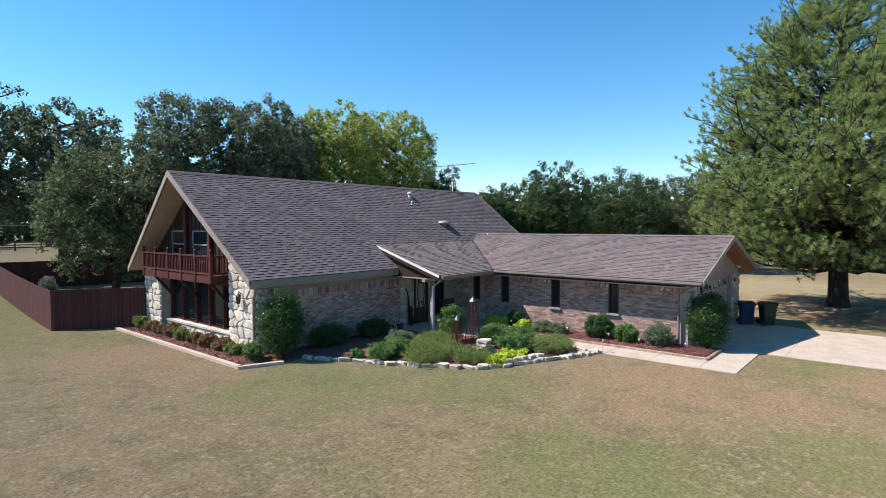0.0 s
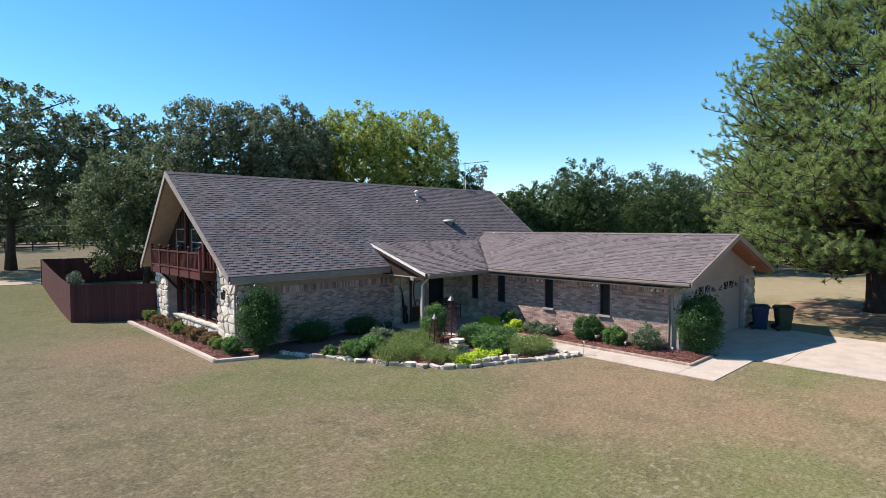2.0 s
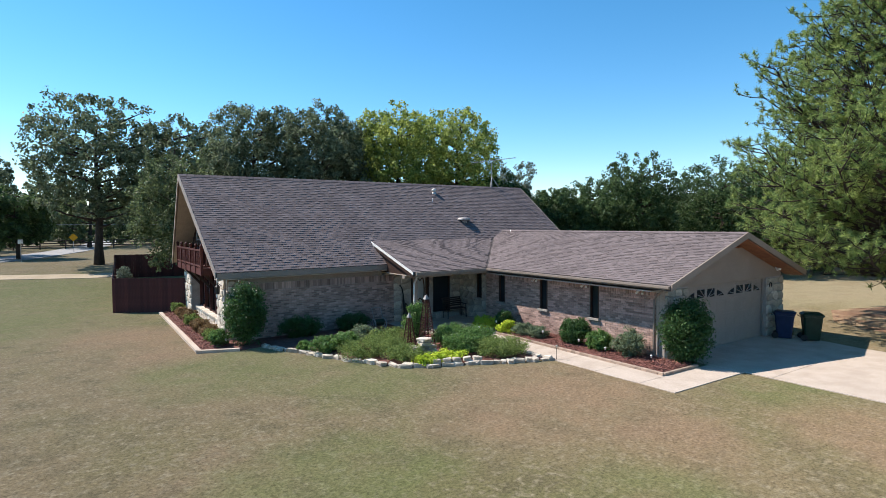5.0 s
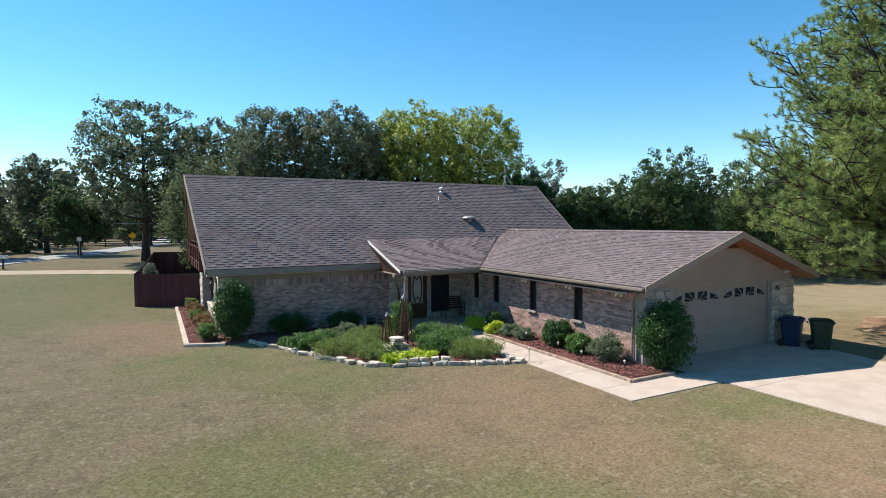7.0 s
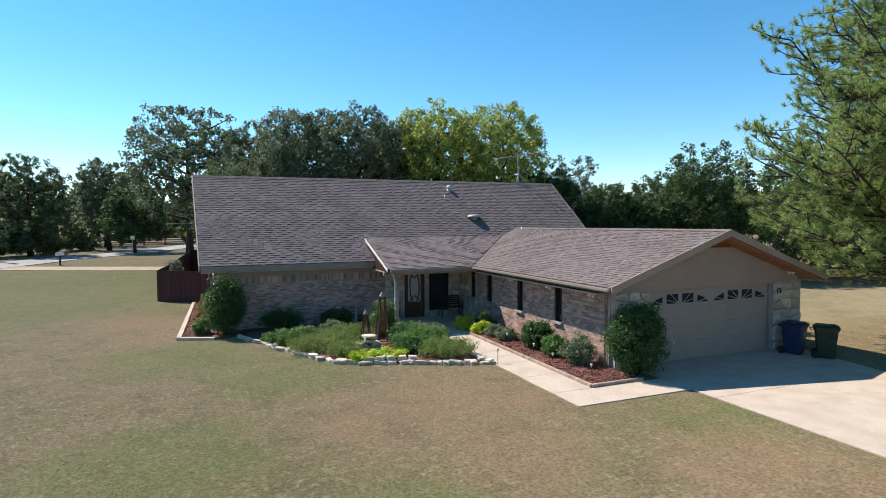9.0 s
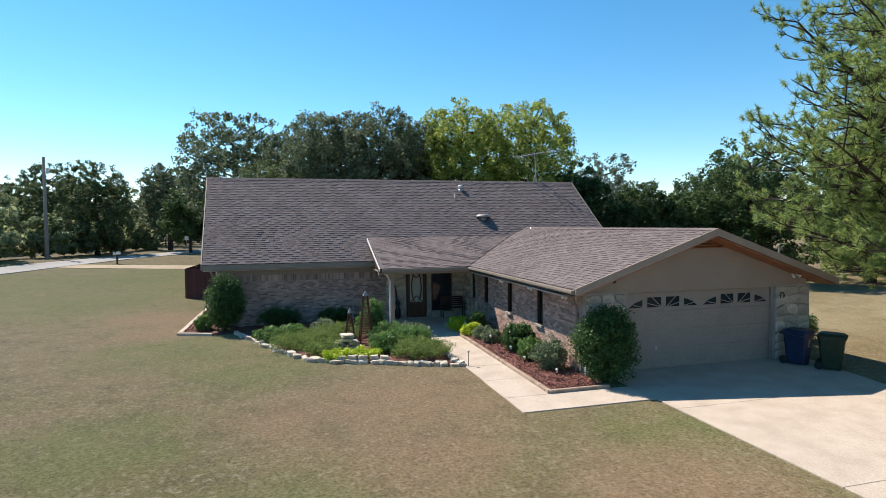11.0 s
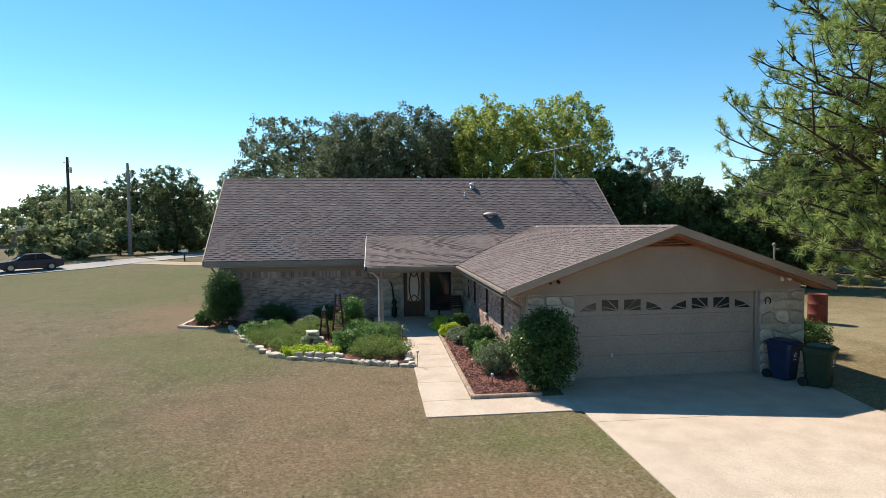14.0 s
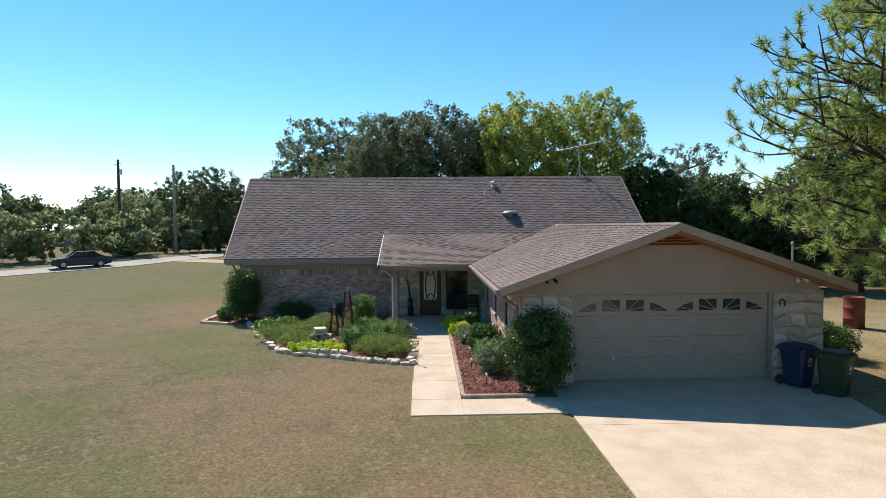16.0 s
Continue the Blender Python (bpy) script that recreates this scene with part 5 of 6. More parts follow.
# ---- stone edging and garden things ----
def rock(rng, sx, sy, sz):
    bm = bmesh.new()
    bmesh.ops.create_cube(bm, size=1.0)
    bmesh.ops.bevel(bm, geom=bm.edges[:], offset=0.12, segments=1, affect="EDGES")
    for v in bm.verts:
        v.co = Vector((v.co.x * sx, v.co.y * sy, v.co.z * sz)) + Vector((rng.uniform(-1, 1) * 0.12 * sx, rng.uniform(-1, 1) * 0.15 * sy, rng.uniform(-1, 1) * 0.16 * sz))
    me = bpy.data.meshes.new("stone")
    bm.to_mesh(me)
    bm.free()
    me.materials.append(M_EDGE)
    return me


def stone_edging():
    rng = random.Random(4)
    shapes = [rock(rng, 0.25, 0.17, 0.13) for _ in range(10)]
    edge = thing("stone_edging", "row of rough pale limestone blocks round the garden bed", "edging", (14, 10, -0.14))
    line = [(11.0, 15.6), (11.75, 14.0), (12.6, 12.1), (13.6, 10.4), (14.3, 9.88), (15.5, 9.45), (16.7, 8.85), (17.86, 8.42), (17.88, 11.6)]
    for (xa, ya), (xb, yb) in zip(line, line[1:]):
        d = math.hypot(xb - xa, yb - ya)
        u = 0.0
        while u < d:
            ln = rng.uniform(0.5, 1.7)
            f = (u + 0.13 * ln) / d
            x, y = xa + (xb - xa) * f, ya + (yb - ya) * f
            ob = new("stone", rng.choice(shapes))
            ob.parent = edge
            ob.matrix_parent_inverse = edge.matrix_basis.inverted()
            ob.matrix_basis = pose(x + rng.uniform(-0.04, 0.04), y + rng.uniform(-0.04, 0.04), -0.14 + 0.04, rng.uniform(-5, 5), rng.uniform(-5, 5), math.degrees(math.atan2(yb - ya, xb - xa)) + rng.uniform(-24, 24)) @ Matrix.Diagonal((ln, rng.uniform(0.75, 1.5), rng.uniform(0.55, 1.2), 1))
            u += 0.272 * ln + rng.uniform(-0.01, 0.03)
    for i in range(5):
        ob = new("stone", shapes[i])
        ob.parent = edge
        ob.matrix_parent_inverse = edge.matrix_basis.inverted()
        ob.matrix_basis = pose(14.55 + i * 0.31, 9.86 - i * 0.1, 0.02, 0, rng.uniform(-4, 4), -20 + rng.uniform(-10, 10))
    pile = thing("stone_cairn", "stacked pale flat stones among the garden plants", "cairn", (14.84, 10.98, -0.1))
    z = -0.1
    for i in range(5):
        h = rng.uniform(0.11, 0.15)
        wide = 2 if i < 3 else 1
        for k in range(wide):
            ob = new("stone", shapes[(i + k) % 8])
            ob.parent = pile
            ob.matrix_parent_inverse = pile.matrix_basis.inverted()
            ob.matrix_basis = pose(14.84 + (k - 0.5) * 0.36 * (wide == 2) + rng.uniform(-0.06, 0.06), 10.98 + rng.uniform(-0.06, 0.06), z + h / 2, 0, 0, rng.uniform(-25, 25)) @ Matrix.Diagonal((1.5, 2.4, h / 0.15, 1))
        z += h * 0.97


stone_edging()


def obelisk(x, y, h, w, label):
    t = thing("garden_obelisk", label, "obelisk", (x, y, -0.1), "garden obelisks")
    top = w * 0.28
    legs = [(sx, sy) for sx in (-1, 1) for sy in (-1, 1)]
    for sx, sy in legs:
        part("leg", Build().tube([(x + sx * w / 2, y + sy * w / 2, -0.16), (x + sx * top / 2, y + sy * top / 2, h - 0.14)], 0.022, 4), M_RED, t)
    k = int(h / 0.085)
    for i in range(1, k):
        f = i / k
        a = (w + (top - w) * f) / 2
        z = -0.1 + (h - 0.05) * f
        b = Build()
        for (ax, ay), (cx, cy) in (((-1, -1), (1, -1)), ((1, -1), (1, 1)), ((1, 1), (-1, 1)), ((-1, 1), (-1, -1))):
            b.tube([(x + ax * a, y + ay * a, z), (x + cx * a, y + cy * a, z)], 0.008, 4)
        part("slat", b, M_RED, t)
    part("cap", Build().tube_rings([[(x + s * top * 0.7, y + q * top * 0.7, h - 0.14) for s, q in ((-1, -1), (1, -1), (1, 1), (-1, 1))], [(x + s * 0.01, y + q * 0.01, h + 0.02) for s, q in ((-1, -1), (1, -1), (1, 1), (-1, 1))]]), M_VENT, t, "grey pointed cap")


obelisk(15.05, 12.3, 1.1, 0.36, "short red-brown wooden lattice obelisk")
obelisk(15.56, 12.0, 1.72, 0.46, "tall red-brown wooden lattice obelisk")


# ---- fence ----
def fence_run(name, xa, ya, xb, yb, label, h=1.72):
    t = thing(name, label, "fence", (xa, ya, ground_z(xa, ya)))
    d = math.hypot(xb - xa, yb - ya)
    n = int(d / 0.148)
    ang = math.degrees(math.atan2(yb - ya, xb - xa))
    pick = Build().box(0, 0, 0, 0.1465, 0.02, h).mesh("picket", M_FENCE)
    rng = random.Random(int(xa * 10 + yb))
    for i in range(n):
        f = i / n
        x, y = xa + (xb - xa) * f, ya + (yb - ya) * f
        ob = new("picket", pick)
        ob.parent = t
        ob.matrix_parent_inverse = t.matrix_basis.inverted()
        ob.matrix_basis = pose(x, y, ground_z(x, y) - 0.01 + rng.uniform(-0.008, 0.012), 0, 0, ang + rng.uniform(-0.6, 0.6))
    for z in (0.3, 1.4):
        a, c = Vector((xa, ya, ground_z(xa, ya) + z)), Vector((xb, yb, ground_z(xb, yb) + z))
        nrm = Vector((-(yb - ya), xb - xa, 0)).normalized()
        part("rail", Build().prism([a + nrm * 0.024, c + nrm * 0.024, c + nrm * 0.024 + Vector((0, 0, 0.09)), a + nrm * 0.024 + Vector((0, 0, 0.09))], nrm * 0.04), M_FENCE, t)
    k = int(d / 2.4) + 1
    for i in range(k + 1):
        f = i / k
        x, y = xa + (xb - xa) * f, ya + (yb - ya) * f
        nrm = Vector((-(yb - ya), xb - xa, 0)).normalized() * 0.12
        part("post", Build().box(x + nrm.x - 0.045, y + nrm.y - 0.045, ground_z(x, y) - 0.3, x + nrm.x + 0.045, y + nrm.y + 0.045, ground_z(x, y) + h - 0.04), M_FENCE, t)


fence_run("fence", 7.15, 27.75, 10.2, 25.7, "dark red-brown picket fence meeting the house corner")
fence_run("fence", 8.15, 42.6, 7.15, 27.75, "dark red-brown picket fence along the back yard")
fence_run("fence", 8.15, 42.6, 30.0, 40.5, "dark red-brown picket fence at the far side of the yard")
house_shingles()
rng_w = random.Random(12)
wall_bricks(wall_front, (17.1, 17.12, -0.14), (-1, 0, 0), (0, -1, 0), 6.9, 2.105, [], lambda s, z: 2.0 < s < 4.6 and z > 0.9, rng_w)
wall_bricks(wall_wing, (20.67, 6.6, -0.14), (0, 1, 0), (-1, 0, 0), 8.5, 2.24, [(a - 6.6 - 0.02, c - 6.6 + 0.02, WZ0 + 0.05, WZ1 + 0.14) for a, c in W_HOLES[:3]], lambda s, z: s < 4.4 and 0.25 < z < 1.9, rng_w)
wall_stones(col_s, (10.2, 17.1, -0.14), (0, 1, 0), (-1, 0, 0), 1.68, 3.9, [], rng_w, M_STONE, 0.36, lambda u: 2.72 + 0.75 * u)
wall_stones(col_s, (10.2, 17.12, -0.14), (1, 0, 0), (0, -1, 0), 0.5, 2.25, [], rng_w, M_STONE, 0.3)
wall_stones(col_n, (10.2, 24.3, -0.14), (0, 1, 0), (-1, 0, 0), 1.58, 2.6, [], rng_w, M_STONE, 0.36)
wall_stones(plinth, (10.42, 18.78, -0.14), (0, 1, 0), (-1, 0, 0), 5.5, 0.42, [], rng_w, M_STONE, 0.36)
wall_stones(pier_w, (20.7, 6.3, -0.14), (1, 0, 0), (0, -1, 0), 1.22, 2.2, [], rng_w, M_CLAD_SHADED, 0.36)
wall_stones(pier_e, (26.95, 6.3, -0.14), (1, 0, 0), (0, -1, 0), 1.25, 2.2, [], rng_w, M_CLAD_SHADED, 0.36)
wall_stones(wall_entry, (17.1, 17.12, -0.1), (1, 0, 0), (0, -1, 0), 3.6, 2.25, [(0.88, 1.84, 0, 2.12), (2.03, 3.02, 0.2, 2.12)], rng_w, M_CLAD_SHADED, 0.36)
wall_stones(wall_wing, (20.67, 15.12, -0.1), (0, 1, 0), (-1, 0, 0), 2.0, 2.25, [(0.3, 0.72, WZ0, WZ1 + 0.1)], rng_w, M_CLAD_SHADED, 0.36)


# ---- grass ----
def grass():
    """Short blades over the near lawn, kept off paving and beds."""
    rng = np.random.default_rng(21)
    n = 170000
    x, y = rng.uniform(-6, 34, n), rng.uniform(-9, 15.5, n)
    keep = ~((x > 17.9) & (x < 28.2) & (y > 4.1)) & ~((x > 21.25) & (x < 27.55)) & ~((x > 10.8) & (y > 15.6 - (x - 11) * 2.2) & (y > 9.9 - (x - 14.3) * 0.45))
    keep &= rng.random(n) < np.clip((x + 6) / 6, 0, 1) * np.clip((15.5 - y) / 8, 0, 1)
    keep &= ~((x > 8.9) & (y > 15.4)) & (x < 27.6)
    x, y = x[keep], y[keep]
    n = len(x)
    z = np.array([ground_z(a, c) + 0.012 * noise.noise((a * 0.2, c * 0.2, 0)) for a, c in zip(x.tolist(), y.tolist())])
    a = rng.uniform(0, 2 * np.pi, n)
    h = rng.uniform(0.01, 0.03, n)
    w = rng.uniform(0.003, 0.008, n)
    lx, ly = rng.normal(0, 0.05, n), rng.normal(0, 0.05, n)
    v = np.stack([np.stack([x - w * np.cos(a), y - w * np.sin(a), z - 0.005], 1), np.stack([x + w * np.cos(a), y + w * np.sin(a), z - 0.005], 1), np.stack([x + lx, y + ly, z + h], 1)], 1).reshape(-1, 3)
    me = bpy.data.meshes.new("grass")
    me.vertices.add(3 * n)
    me.vertices.foreach_set("co", v.astype(np.float32).ravel())
    me.loops.add(3 * n)
    me.loops.foreach_set("vertex_index", np.arange(3 * n, dtype=np.int32))
    me.polygons.add(n)
    me.polygons.foreach_set("loop_start", np.arange(0, 3 * n, 3, dtype=np.int32))
    me.polygons.foreach_set("loop_total", np.full(n, 3, dtype=np.int32))
    me.materials.append(M_LAWN)
    me.update(calc_edges=True)
    spot_marks(me, list(zip(x.tolist(), y.tolist())), 3)
    single("grass", me, M_LAWN, "short dry and green lawn grass blades", "grass", kind="stuff")


grass()


def chips(name, x0, y0, x1, y1, n, seed):
    """Loose bark chips over a bed."""
    rng = random.Random(seed)
    b = Build()
    for _ in range(n):
        x, y = rng.uniform(x0, x1), rng.uniform(y0, y1)
        m = pose(x, y, ground_z(x, y) + 0.115 + rng.uniform(-0.03, 0.02), rng.uniform(-35, 35), rng.uniform(-35, 35), rng.uniform(0, 180))
        l, w = rng.uniform(0.03, 0.08), rng.uniform(0.012, 0.03)
        b.box(-l / 2, -w / 2, -0.006, l / 2, w / 2, 0.006, m)
    single(name, b, M_CHIP, "loose red-brown bark chips on the bed", "bark chips", kind="stuff")


chips("bark_chips", 19.2, 5.35, 20.6, 12.4, 2600, 1)
chips("bark_chips", 9.1, 16.1, 10.1, 25.8, 1600, 2)


# ---- roof fittings ----
def dome_vent():
    t = thing("roof_vent", "weathered grey metal dome vent on the roof", "roof vent", (22.25, 18.95, main_z(18.95)))
    z = main_z(18.95)
    part("collar", Build().lathe([(0.16, z - 0.15), (0.16, z + 0.06)], 22.25, 18.95, 18), M_VENT, t, smooth=True)
    part("dome", Build().lathe([(0.2, z + 0.02), (0.35, z + 0.04), (0.34, z + 0.1), (0.25, z + 0.17), (0.05, z + 0.2)], 22.25, 18.95, 22), M_VENT, t, smooth=True)


dome_vent()


def pipe(x, y, z0, h, r, label, cap=True):
    t = thing("vent_pipe", label, "vent pipe", (x, y, z0))
    part("pipe", Build().lathe([(r, z0 - 0.1), (r, z0 + h)], x, y, 12), M_METAL, t, smooth=True)
    part("flashing", Build().lathe([(r * 2.2, z0 - 0.08), (r * 1.3, z0 + 0.06)], x, y, 12), M_METAL, t, smooth=True)
    if cap:
        part("cap", Build().lathe([(r * 1.5, z0 + h - 0.02), (r * 1.9, z0 + h + 0.04), (r * 1.4, z0 + h + 0.1), (0.02, z0 + h + 0.13)], x, y, 14), M_WHITE, t, "white cap", smooth=True)


pipe(21.68, 20.85, main_z(20.85), 0.14, 0.07, "white-capped metal vent pipe near the ridge")
pipe(21.2, 20.25, main_z(20.25), 0.2, 0.018, "thin metal vent pipe near the ridge", False)
pipe(24.15, 17.5, GZ - 0.05, 0.1, 0.02, "thin metal vent pipe on the wing ridge", False)


def antenna():
    x, y, z = 26.4, 21.75, RIDGE_Z - 0.15
    t = thing("tv_antenna", "old metal television antenna on a tripod mast", "antenna", (x, y, z))
    top = Vector((26.25, 21.65, 7.95))
    part("mast", Build().tube([(x, y, z - 0.05), top], 0.024, 8), M_METAL, t)
    for dx, dy in ((-0.35, -0.3), (0.35, -0.3), (0, 0.35)):
        part("leg", Build().tube([(x + dx, y + dy, main_z(y + dy) - 0.02), (x - 0.05, y - 0.03, z + 0.8)], 0.018, 6), M_METAL, t)
    d, s = Vector((0.76, -0.64, 0.1)), Vector((0.64, 0.76, 0))
    c = top - Vector((0, 0, 0.08))
    part("boom", Build().tube([c - d * 1.2, c + d * 1.45], 0.018, 6), M_METAL, t)
    for i in range(10):
        p = c + d * (-1.15 + i * 0.28)
        ln = 0.95 - 0.06 * i
        part("element", Build().tube([p - s * ln, p + s * ln], 0.009, 5), M_METAL, t)


antenna()


# ---- porch and wall things ----
def bench():
    t = thing("garden_bench", "black iron bench against the porch wall", "bench", (20.0, 16.55, -0.118))
    z = -0.118
    for x in (19.5, 20.5):
        part("leg", Build().tube([(x, 16.4, z), (x, 16.42, z + 0.42), (x, 16.42, z + 0.6)], 0.022, 6), M_IRON, t)
        part("leg", Build().tube([(x, 16.8, z), (x, 16.8, z + 0.42), (x, 16.9, z + 0.88)], 0.022, 6), M_IRON, t)
        part("armrest", Build().tube([(x, 16.38, z + 0.6), (x, 16.84, z + 0.62)], 0.024, 6), M_IRON, t)
    for k in range(6):
        part("slat", Build().box(19.48, 16.4 + k * 0.07, z + 0.42, 20.52, 16.45 + k * 0.07, z + 0.445), M_BROWN, t)
    for k in range(5):
        part("slat", Build().box(19.48, 16.82 + k * 0.018, z + 0.5 + k * 0.085, 20.52, 16.84 + k * 0.018, z + 0.56 + k * 0.085), M_BROWN, t)


bench()


def hose_reel():
    x, y, z = 15.75, 15.95, -0.1
    t = thing("hose_reel_cart", "white hose reel cart, greyed for shade, before the brick wall", "hose reel", (x, y, z))
    # white frame and wheels use grey M_VENT: shade put into the colour
    for dx in (-0.2, 0.2):
        part("frame", Build().tube([(x + dx, y - 0.25, z), (x + dx, y - 0.1, z + 0.3), (x + dx, y + 0.2, z + 0.85), (x, y + 0.22, z + 0.88)], 0.018, 6), M_VENT, t)
    ring = [(x + 0.24, y + 0.2 * math.cos(a) - 0.05, z + 0.24 + 0.2 * math.sin(a)) for a in np.linspace(0, 2 * math.pi, 19)]
    for o in (0, -0.48):
        w = part("wheel", Build().tube([(p[0] + o, p[1], p[2]) for p in ring], 0.022, 6), M_VENT, t)
        sp = Build()
        for a in np.linspace(0, math.pi, 4)[:-1]:
            sp.tube([(x + 0.24 + o, y - 0.05 - 0.2 * math.cos(a), z + 0.24 - 0.2 * math.sin(a)), (x + 0.24 + o, y - 0.05 + 0.2 * math.cos(a), z + 0.24 + 0.2 * math.sin(a))], 0.01, 5)
        part("spoke", sp, M_VENT, w)
    part("drum", Build().tube([(x - 0.2, y - 0.05, z + 0.3), (x + 0.2, y - 0.05, z + 0.3)], 0.13, 14), M_GREEN, t, "wound green hose")


hose_reel()


def iron_ornament():
    t = thing("wall_ornament", "black iron scroll ornament on the flagstone wall", "ornament", (17.55, 16.95, 0.0))
    part("stem", Build().tube([(17.6, 17.0, -0.12), (17.56, 17.0, 0.6), (17.52, 17.0, 1.1), (17.46, 17.0, 1.35), (17.36, 17.0, 1.5), (17.32, 17.0, 1.42)], [0.03, 0.05, 0.03, 0.025, 0.02, 0.012], 7), M_IRON, t)
    part("scroll", Build().lathe([(0.05, -0.12), (0.13, 0.0), (0.12, 0.25), (0.07, 0.42), (0.11, 0.58), (0.03, 0.72)], 17.58, 16.9, 12), M_IRON, t, smooth=True)


iron_ornament()


def wall_lantern():
    x, y, z = 10.02, 17.85, 1.78
    t = thing("wall_lantern", "black iron lantern on the white stone column", "lantern", (x, y, z))
    part("bracket", Build().tube([(10.17, y, z + 0.1), (x, y, z + 0.22), (x, y, z + 0.12)], 0.014, 6), M_IRON, t)
    part("cage", Build().lathe([(0.05, z - 0.2), (0.075, z - 0.17), (0.09, z + 0.06), (0.11, z + 0.07), (0.02, z + 0.16)], x, y, 6), M_IRON, t)
    part("glass", Build().lathe([(0.079, z - 0.14), (0.092, z + 0.04)], x, y, 6), M_GLASS, t)


wall_lantern()


def floodlight(x, y, z, dx, dy, m, label):
    t = thing("floodlight", label, "floodlight", (x, y, z), "floodlights")
    part("base", Build().tube([(x, y, z + 0.06), (x, y, z)], 0.035, 8), m, t)
    for s in (-1, 1):
        a = Vector((x + s * 0.05 * abs(dy), y + s * 0.05 * abs(dx), z))
        e = a + Vector((dx * 0.13 + s * 0.07 * abs(dy), dy * 0.13 + s * 0.07 * abs(dx), -0.1))
        part("lamp_head", Build().tube([a, a.lerp(e, 0.5), e], [0.02, 0.035, 0.042], 10), m, t, smooth=True)


floodlight(21.35, 6.26, 2.5, 0, -1, M_IRON, "dark twin floodlight on the gable panel")
floodlight(27.55, 6.26, 2.45, 0, -1, M_WHITE, "pale twin floodlight on the gable panel")
for y in (7.05, 9.35, 11.85):
    floodlight(20.56, y, 2.0, -1, 0, M_WHITE, "small white floodlight under the wing eave")
single("horseshoe", Build().tube([(27.1 + 0.075 * math.cos(a), 6.22, 1.8 + 0.1 * math.sin(a)) for a in np.linspace(-0.9, math.pi + 0.9, 14)], 0.016, 5), M_IRON, "dark iron horseshoe hung on the stone pier", "horseshoe")


def path_light(x, y, h, white):
    t = thing("path_light", "small solar path light on a stake" if not white else "white-topped solar path light on a stake", "path light", (x, y, -0.1), "path lights")
    part("stake", Build().tube([(x, y, -0.2), (x, y, h - 0.1)], 0.009, 6), M_IRON, t)
    part("lamp_head", Build().lathe([(0.02, h - 0.18), (0.03, h - 0.12), (0.045, h - 0.11), (0.015, h - 0.08)], x, y, 10), M_WHITE if white else M_METAL, t, smooth=True)


for x, y, h, w in ((18.05, 8.3, 0.42, False), (17.75, 11.9, 0.5, True), (19.4, 12.9, 0.4, True), (19.5, 10.4, 0.38, True), (19.55, 8.75, 0.35, True), (19.5, 7.6, 0.3, True), (19.75, 6.1, 0.3, True), (9.9, 16.15, 0.3, True)):
    path_light(x, y, h, w)


def bed_edging():
    t = thing("brick_edging", "low row of small tan bricks along the walk", "edging", (19.1, 9, -0.12))
    me = Build().box(-0.05, -0.116, 0, 0.05, 0.085, 0.1).mesh("brick", M_EDGING, bevel=0.012)
    rng = random.Random(8)
    spots = [(19.13, 5.35 + i * 0.18, 0) for i in range(41)] + [(19.2 + i * 0.18, 5.25, 90) for i in range(9)]
    for x, y, a in spots:
        ob = new("brick", me)
        ob.parent = t
        ob.matrix_parent_inverse = t.matrix_basis.inverted()
        ob.matrix_basis = pose(x, y, -0.14, rng.uniform(-4, 4), rng.uniform(-4, 4), a + rng.uniform(-4, 4))


bed_edging()


# ---- bins, barrel ----
def wheeled_bin(x, y, turn, m, label):
    t = thing("wheeled_bin", label, "bin", (x, y, -0.116), "wheeled bins")
    def ring(a, c, z):
        return [(sx * a, sy * c, z) for sx, sy in ((-0.8, -1), (0.8, -1), (1, -0.8), (1, 0.8), (0.8, 1), (-0.8, 1), (-1, 0.8), (-1, -0.8))]
    part("body", Build().tube_rings([ring(0.22, 0.25, 0.03), ring(0.29, 0.33, 0.92), ring(0.32, 0.36, 0.93), ring(0.32, 0.36, 0.98)]), m, t, local=True)
    part("lid", Build().tube_rings([ring(0.34, 0.38, 0.985), ring(0.34, 0.38, 1.02), ring(0.25, 0.28, 1.09)]), m, t, local=True)
    part("handle", Build().tube([(-0.22, 0.38, 0.9), (-0.22, 0.45, 0.95), (0.22, 0.45, 0.95), (0.22, 0.38, 0.9)], 0.016, 6), m, t, local=True)
    for s in (-0.27, 0.27):
        part("wheel", Build().tube([(s - 0.03, 0.3, 0.12), (s + 0.03, 0.3, 0.12)], 0.12, 16), M_BLACK, t, local=True)
    star = Build()
    pts = []
    for k in range(10):
        r = 0.075 if k % 2 == 0 else 0.032
        a = math.pi / 2 + k * math.pi / 5
        pts.append((r * math.cos(a), -0.318, 0.72 + r * math.sin(a)))
    star.tube([*pts, pts[0]], 0.008, 4)
    part("mark", star, M_WHITE, t, "white star outline", local=True)
    part("mark", Build().box(-0.06, -0.315, 0.58, 0.06, -0.295, 0.6), M_WHITE, t, "white printed bar", local=True)
    t.matrix_basis = pose(x, y, -0.116, 0, 0, turn) @ Matrix.Scale(0.92, 4)


wheeled_bin(27.2, 5.75, 20, M_BLUE, "dark blue wheeled recycling bin by the stone pier")
wheeled_bin(27.55, 5.0, 35, M_GREEN, "dark green wheeled rubbish bin on the driveway edge")


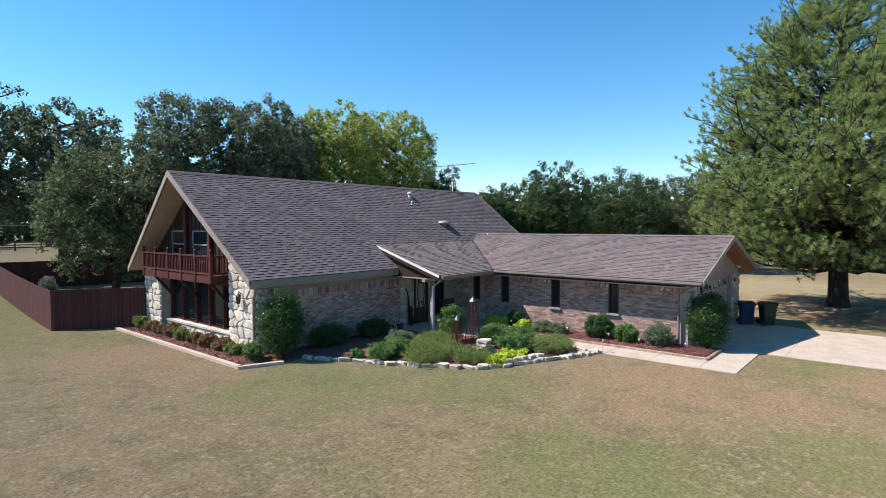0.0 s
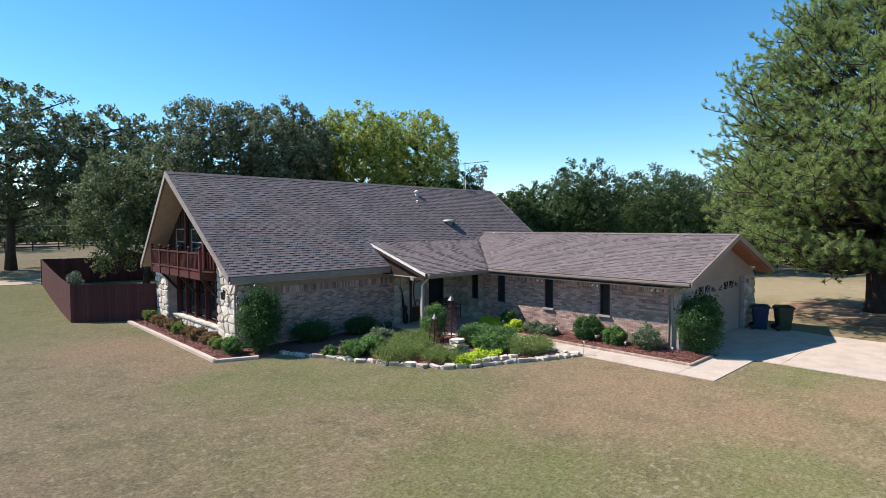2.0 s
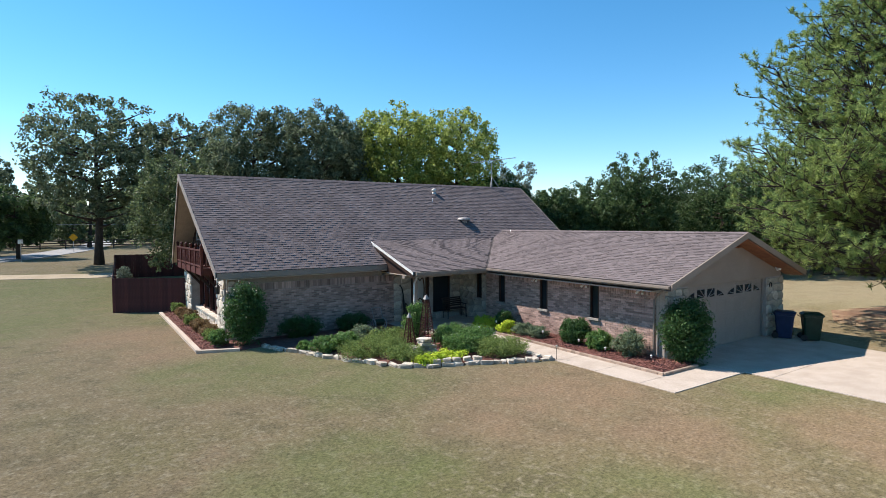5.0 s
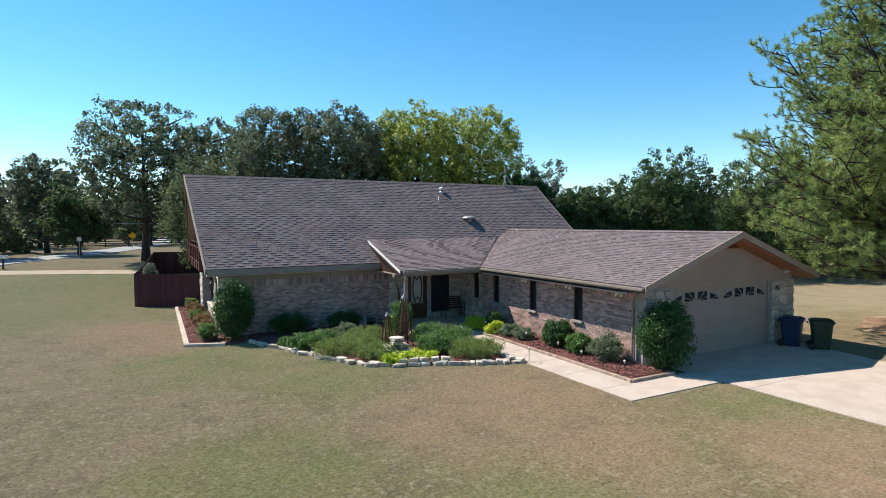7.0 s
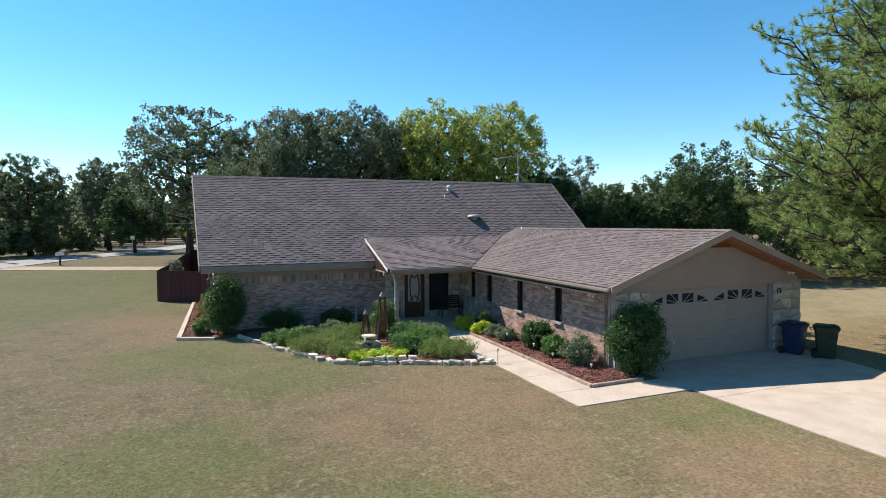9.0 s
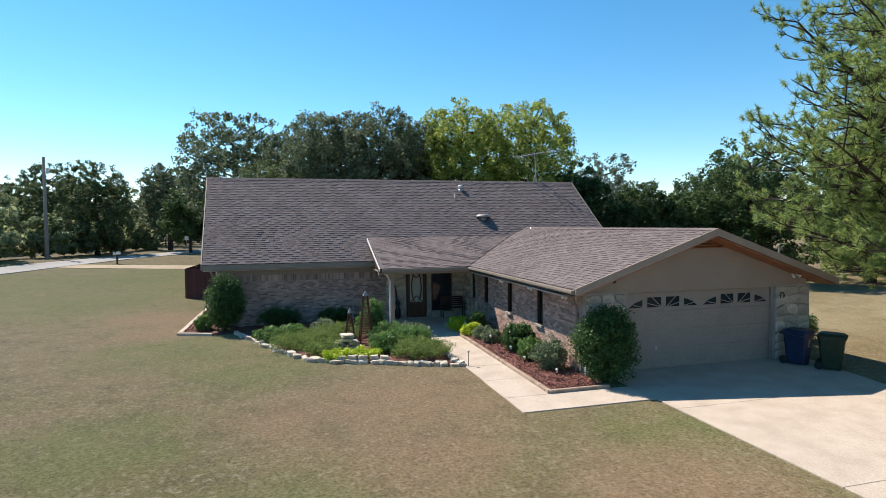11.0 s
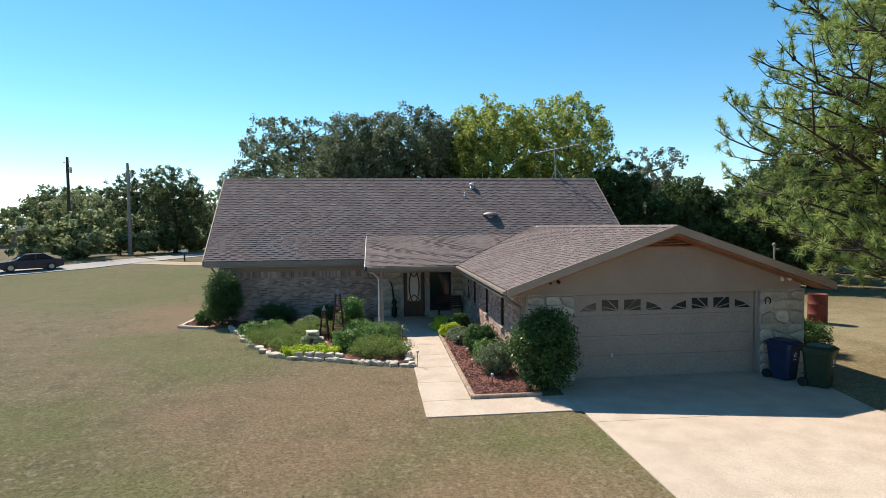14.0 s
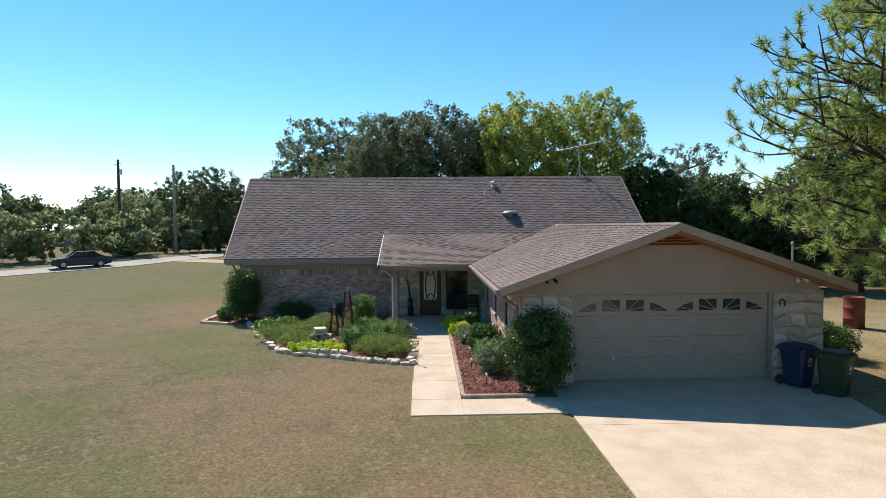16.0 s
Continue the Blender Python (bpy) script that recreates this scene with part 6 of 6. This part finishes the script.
def barrel():
    t = thing("barrel", "rusty red steel barrel standing on the lawn", "barrel", (34.2, 12.9, -0.14))
    part("body", Build().lathe([(0.34, -0.17), (0.34, 0.2), (0.355, 0.22), (0.34, 0.24), (0.34, 0.6), (0.355, 0.62), (0.34, 0.64), (0.34, 1.0), (0.355, 1.02), (0.325, 1.02), (0.32, 0.9)], 34.2, 12.9, 24), M_RUST, t, smooth=True)
    part("inside", Build().lathe([(0.31, 0.9), (0.31, 0.92)], 34.2, 12.9, 20), M_BLACK, t)


barrel()


# ---- along the road ----
def utility_pole(x, y, h, m, label):
    z = ground_z(x, y)
    t = thing("utility_pole", label, "utility pole", (x, y, z), "utility poles")
    part("pole", Build().tube([(x, y, z - 0.3), (x, y, z + h)], [0.2, 0.13], 10), m, t)
    part("insulator", Build().tube([(x - 0.45, y, z + h - 0.6), (x + 0.3, y, z + h - 0.45)], 0.03, 6), M_METAL, t)
    part("transformer", Build().lathe([(0.12, z + h - 1.7), (0.14, z + h - 1.1)], x + 0.32, y, 12), M_METAL, t)


utility_pole(-16.4, 56.5, 10.8, M_POLE, "dark wooden utility pole across the road")
utility_pole(-11.2, 58.6, 10.4, M_POLE2, "pale weathered utility pole across the road")
single("overhead_wire", Build().tube([(-70, 52, 4.3), (-18.6, 75, 4.4), (30, 98, 4.3), (80, 120, 4.6)], 0.025, 4), M_METAL, "thin overhead wire strung along the road", "wire")


def mailbox():
    x, y = -2.4, 49.9
    z = ground_z(x, y)
    t = thing("mailbox", "white mailbox on a dark wooden post", "mailbox", (x, y, z))
    part("post", Build().box(x - 0.06, y - 0.06, z - 0.3, x + 0.06, y + 0.06, z + 0.85), M_POLE, t)
    part("box", Build().prism([(x - 0.3, y - 0.13, z + 0.85), (x - 0.3, y + 0.13, z + 0.85), (x - 0.3, y + 0.13, z + 1.0), (x - 0.3, y + 0.08, z + 1.09), (x - 0.3, y - 0.08, z + 1.09), (x - 0.3, y - 0.13, z + 1.0)], (0.6, 0, 0)), M_WHITE, t)
    part("flag", Build().box(x - 0.1, y - 0.15, z + 0.95, x - 0.06, y - 0.135, z + 1.2), M_RUST, t)


mailbox()


def sign(x, y, h, m, diamond, label):
    z = ground_z(x, y)
    t = thing("road_sign", label, "road sign", (x, y, z))
    part("post", Build().tube([(x, y, z - 0.2), (x, y, z + h)], 0.035, 6), M_METAL, t)
    r = 0.5 if diamond else 0.28
    a0 = 0 if diamond else math.pi / 4
    part("plate", Build().prism([(x + r * math.cos(a0 + k * math.pi / 2), y - 0.06, z + h + r * math.sin(a0 + k * math.pi / 2)) for k in range(4)], (0, 0.02, 0)), m, t)


sign(1.7, 60.6, 1.9, M_METAL, False, "small grey metal road sign on a post")
sign(5.9, 80.0, 1.9, M_YELLOW, True, "yellow diamond warning sign on a post")


def rail_fence():
    t = thing("rail_fence", "dark wooden rail fence beyond the road", "fence", (10, 93, ground_z(10, 93)))
    z = ground_z(10, 93)
    for i in range(22):
        x = -22 + i * 3
        part("post", Build().box(x - 0.08, 92.92, z - 0.3, x + 0.08, 93.08, z + 1.3), M_POLE, t)
    for h in (0.5, 0.85, 1.2):
        part("rail", Build().box(-22, 92.88, z + h - 0.07, 41, 92.92, z + h + 0.07), M_POLE, t)


rail_fence()


def shed():
    x, y, z = -54, 96, 0.8
    t = thing("metal_shed", "long grey shed with a white metal roof beyond the trees", "shed", (x, y, z))
    part("wall", Build().box(x - 9, y - 4, z - 0.2, x + 9, y + 4, z + 3.0), M_SIDING, t)
    part("roof", Build().prism([(x - 9.4, y - 4.4, z + 2.95), (x - 9.4, y, z + 4.1), (x - 9.4, y + 4.4, z + 2.95)], (18.8, 0, 0)), M_WHITE, t)


shed()


def parked_car(x, y, heading):
    """A four-door saloon; its own x axis points forward."""
    z = ground_z(x, y) + 0.05
    t = thing("car", "dark blue saloon car on the grey road", "car", (x, y, z))
    lower = [(-2.3, 0.35), (-1.75, 0.2), (1.8, 0.2), (2.3, 0.32), (2.34, 0.6), (2.15, 0.78), (1.0, 0.93), (-1.7, 0.98), (-2.3, 0.92), (-2.38, 0.6)]
    part("body", Build().prism([(a, -0.88, c) for a, c in lower], (0, 1.76, 0)), M_CAR, t, bevel=0.05, local=True)
    cabin = [(1.05, 0.93), (0.3, 1.36), (-0.9, 1.42), (-1.75, 0.98)]
    part("windscreen", Build().prism([(a, -0.74, c) for a, c in cabin], (0, 1.48, 0)), M_GLASS, t, "dark tinted cabin glass", bevel=0.04, local=True)
    part("car_roof", Build().prism([(0.3, -0.7, 1.365), (-0.9, -0.7, 1.42), (-0.95, -0.7, 1.45), (0.28, -0.7, 1.4)], (0, 1.4, 0)), M_CAR, t, local=True)
    for a, c in ((0.98, 0.32), (-0.3, -0.34), (-1.62, -0.95)):
        for s in (-0.735, 0.735):
            part("pillar", Build().tube([(a, s, 0.96), (c, s * 0.99, 1.39)], 0.035, 6), M_CAR, t, local=True)
    for a in (1.42, -1.4):
        for s in (-1, 1):
            wheel = part("wheel", Build().tube([(a, s * 0.7, 0.32), (a, s * 0.9, 0.32)], 0.33, 20), M_BLACK, t, local=True)
            part("rim", Build().tube([(a, s * 0.88, 0.32), (a, s * 0.915, 0.32)], 0.2, 14), M_METAL, wheel, local=True)
    for s in (-0.62, 0.62):
        part("headlight", Build().box(2.16, s - 0.17, 0.6, 2.36, s + 0.17, 0.72), M_WHITE, t, local=True)
        part("tail_light", Build().box(-2.4, s - 0.18, 0.68, -2.28, s + 0.18, 0.82), M_RUST, t, local=True)
    t.matrix_basis = pose(x, y, z, 0, 0, heading)


parked_car(-12.8, 43.3, 222)


def service_mast():
    x, y = 28.0, 7.2
    t = thing("service_mast", "grey metal service mast with weatherhead above the eave", "mast", (x, y, 2.4))
    part("pipe", Build().tube([(x, y, 2.2), (x, y, 3.2)], 0.028, 8), M_METAL, t)
    part("weatherhead", Build().lathe([(0.03, 3.19), (0.05, 3.21), (0.045, 3.26), (0.015, 3.29)], x, y, 10), M_VENT, t, smooth=True)
    part("insulator", Build().tube([(x + 0.02, y, 3.1), (x + 0.14, y, 3.1)], 0.025, 8), M_VENT, t)


service_mast()
single("service_wire", Build().tube([(28.14 + 30 * f, 7.2 - 9 * f, 3.1 + 1.6 * f * f - 1.1 * f * (1 - f)) for f in np.linspace(0, 1, 13)], 0.014, 5), M_IRON, "thin black service wire running to the mast", "wire")
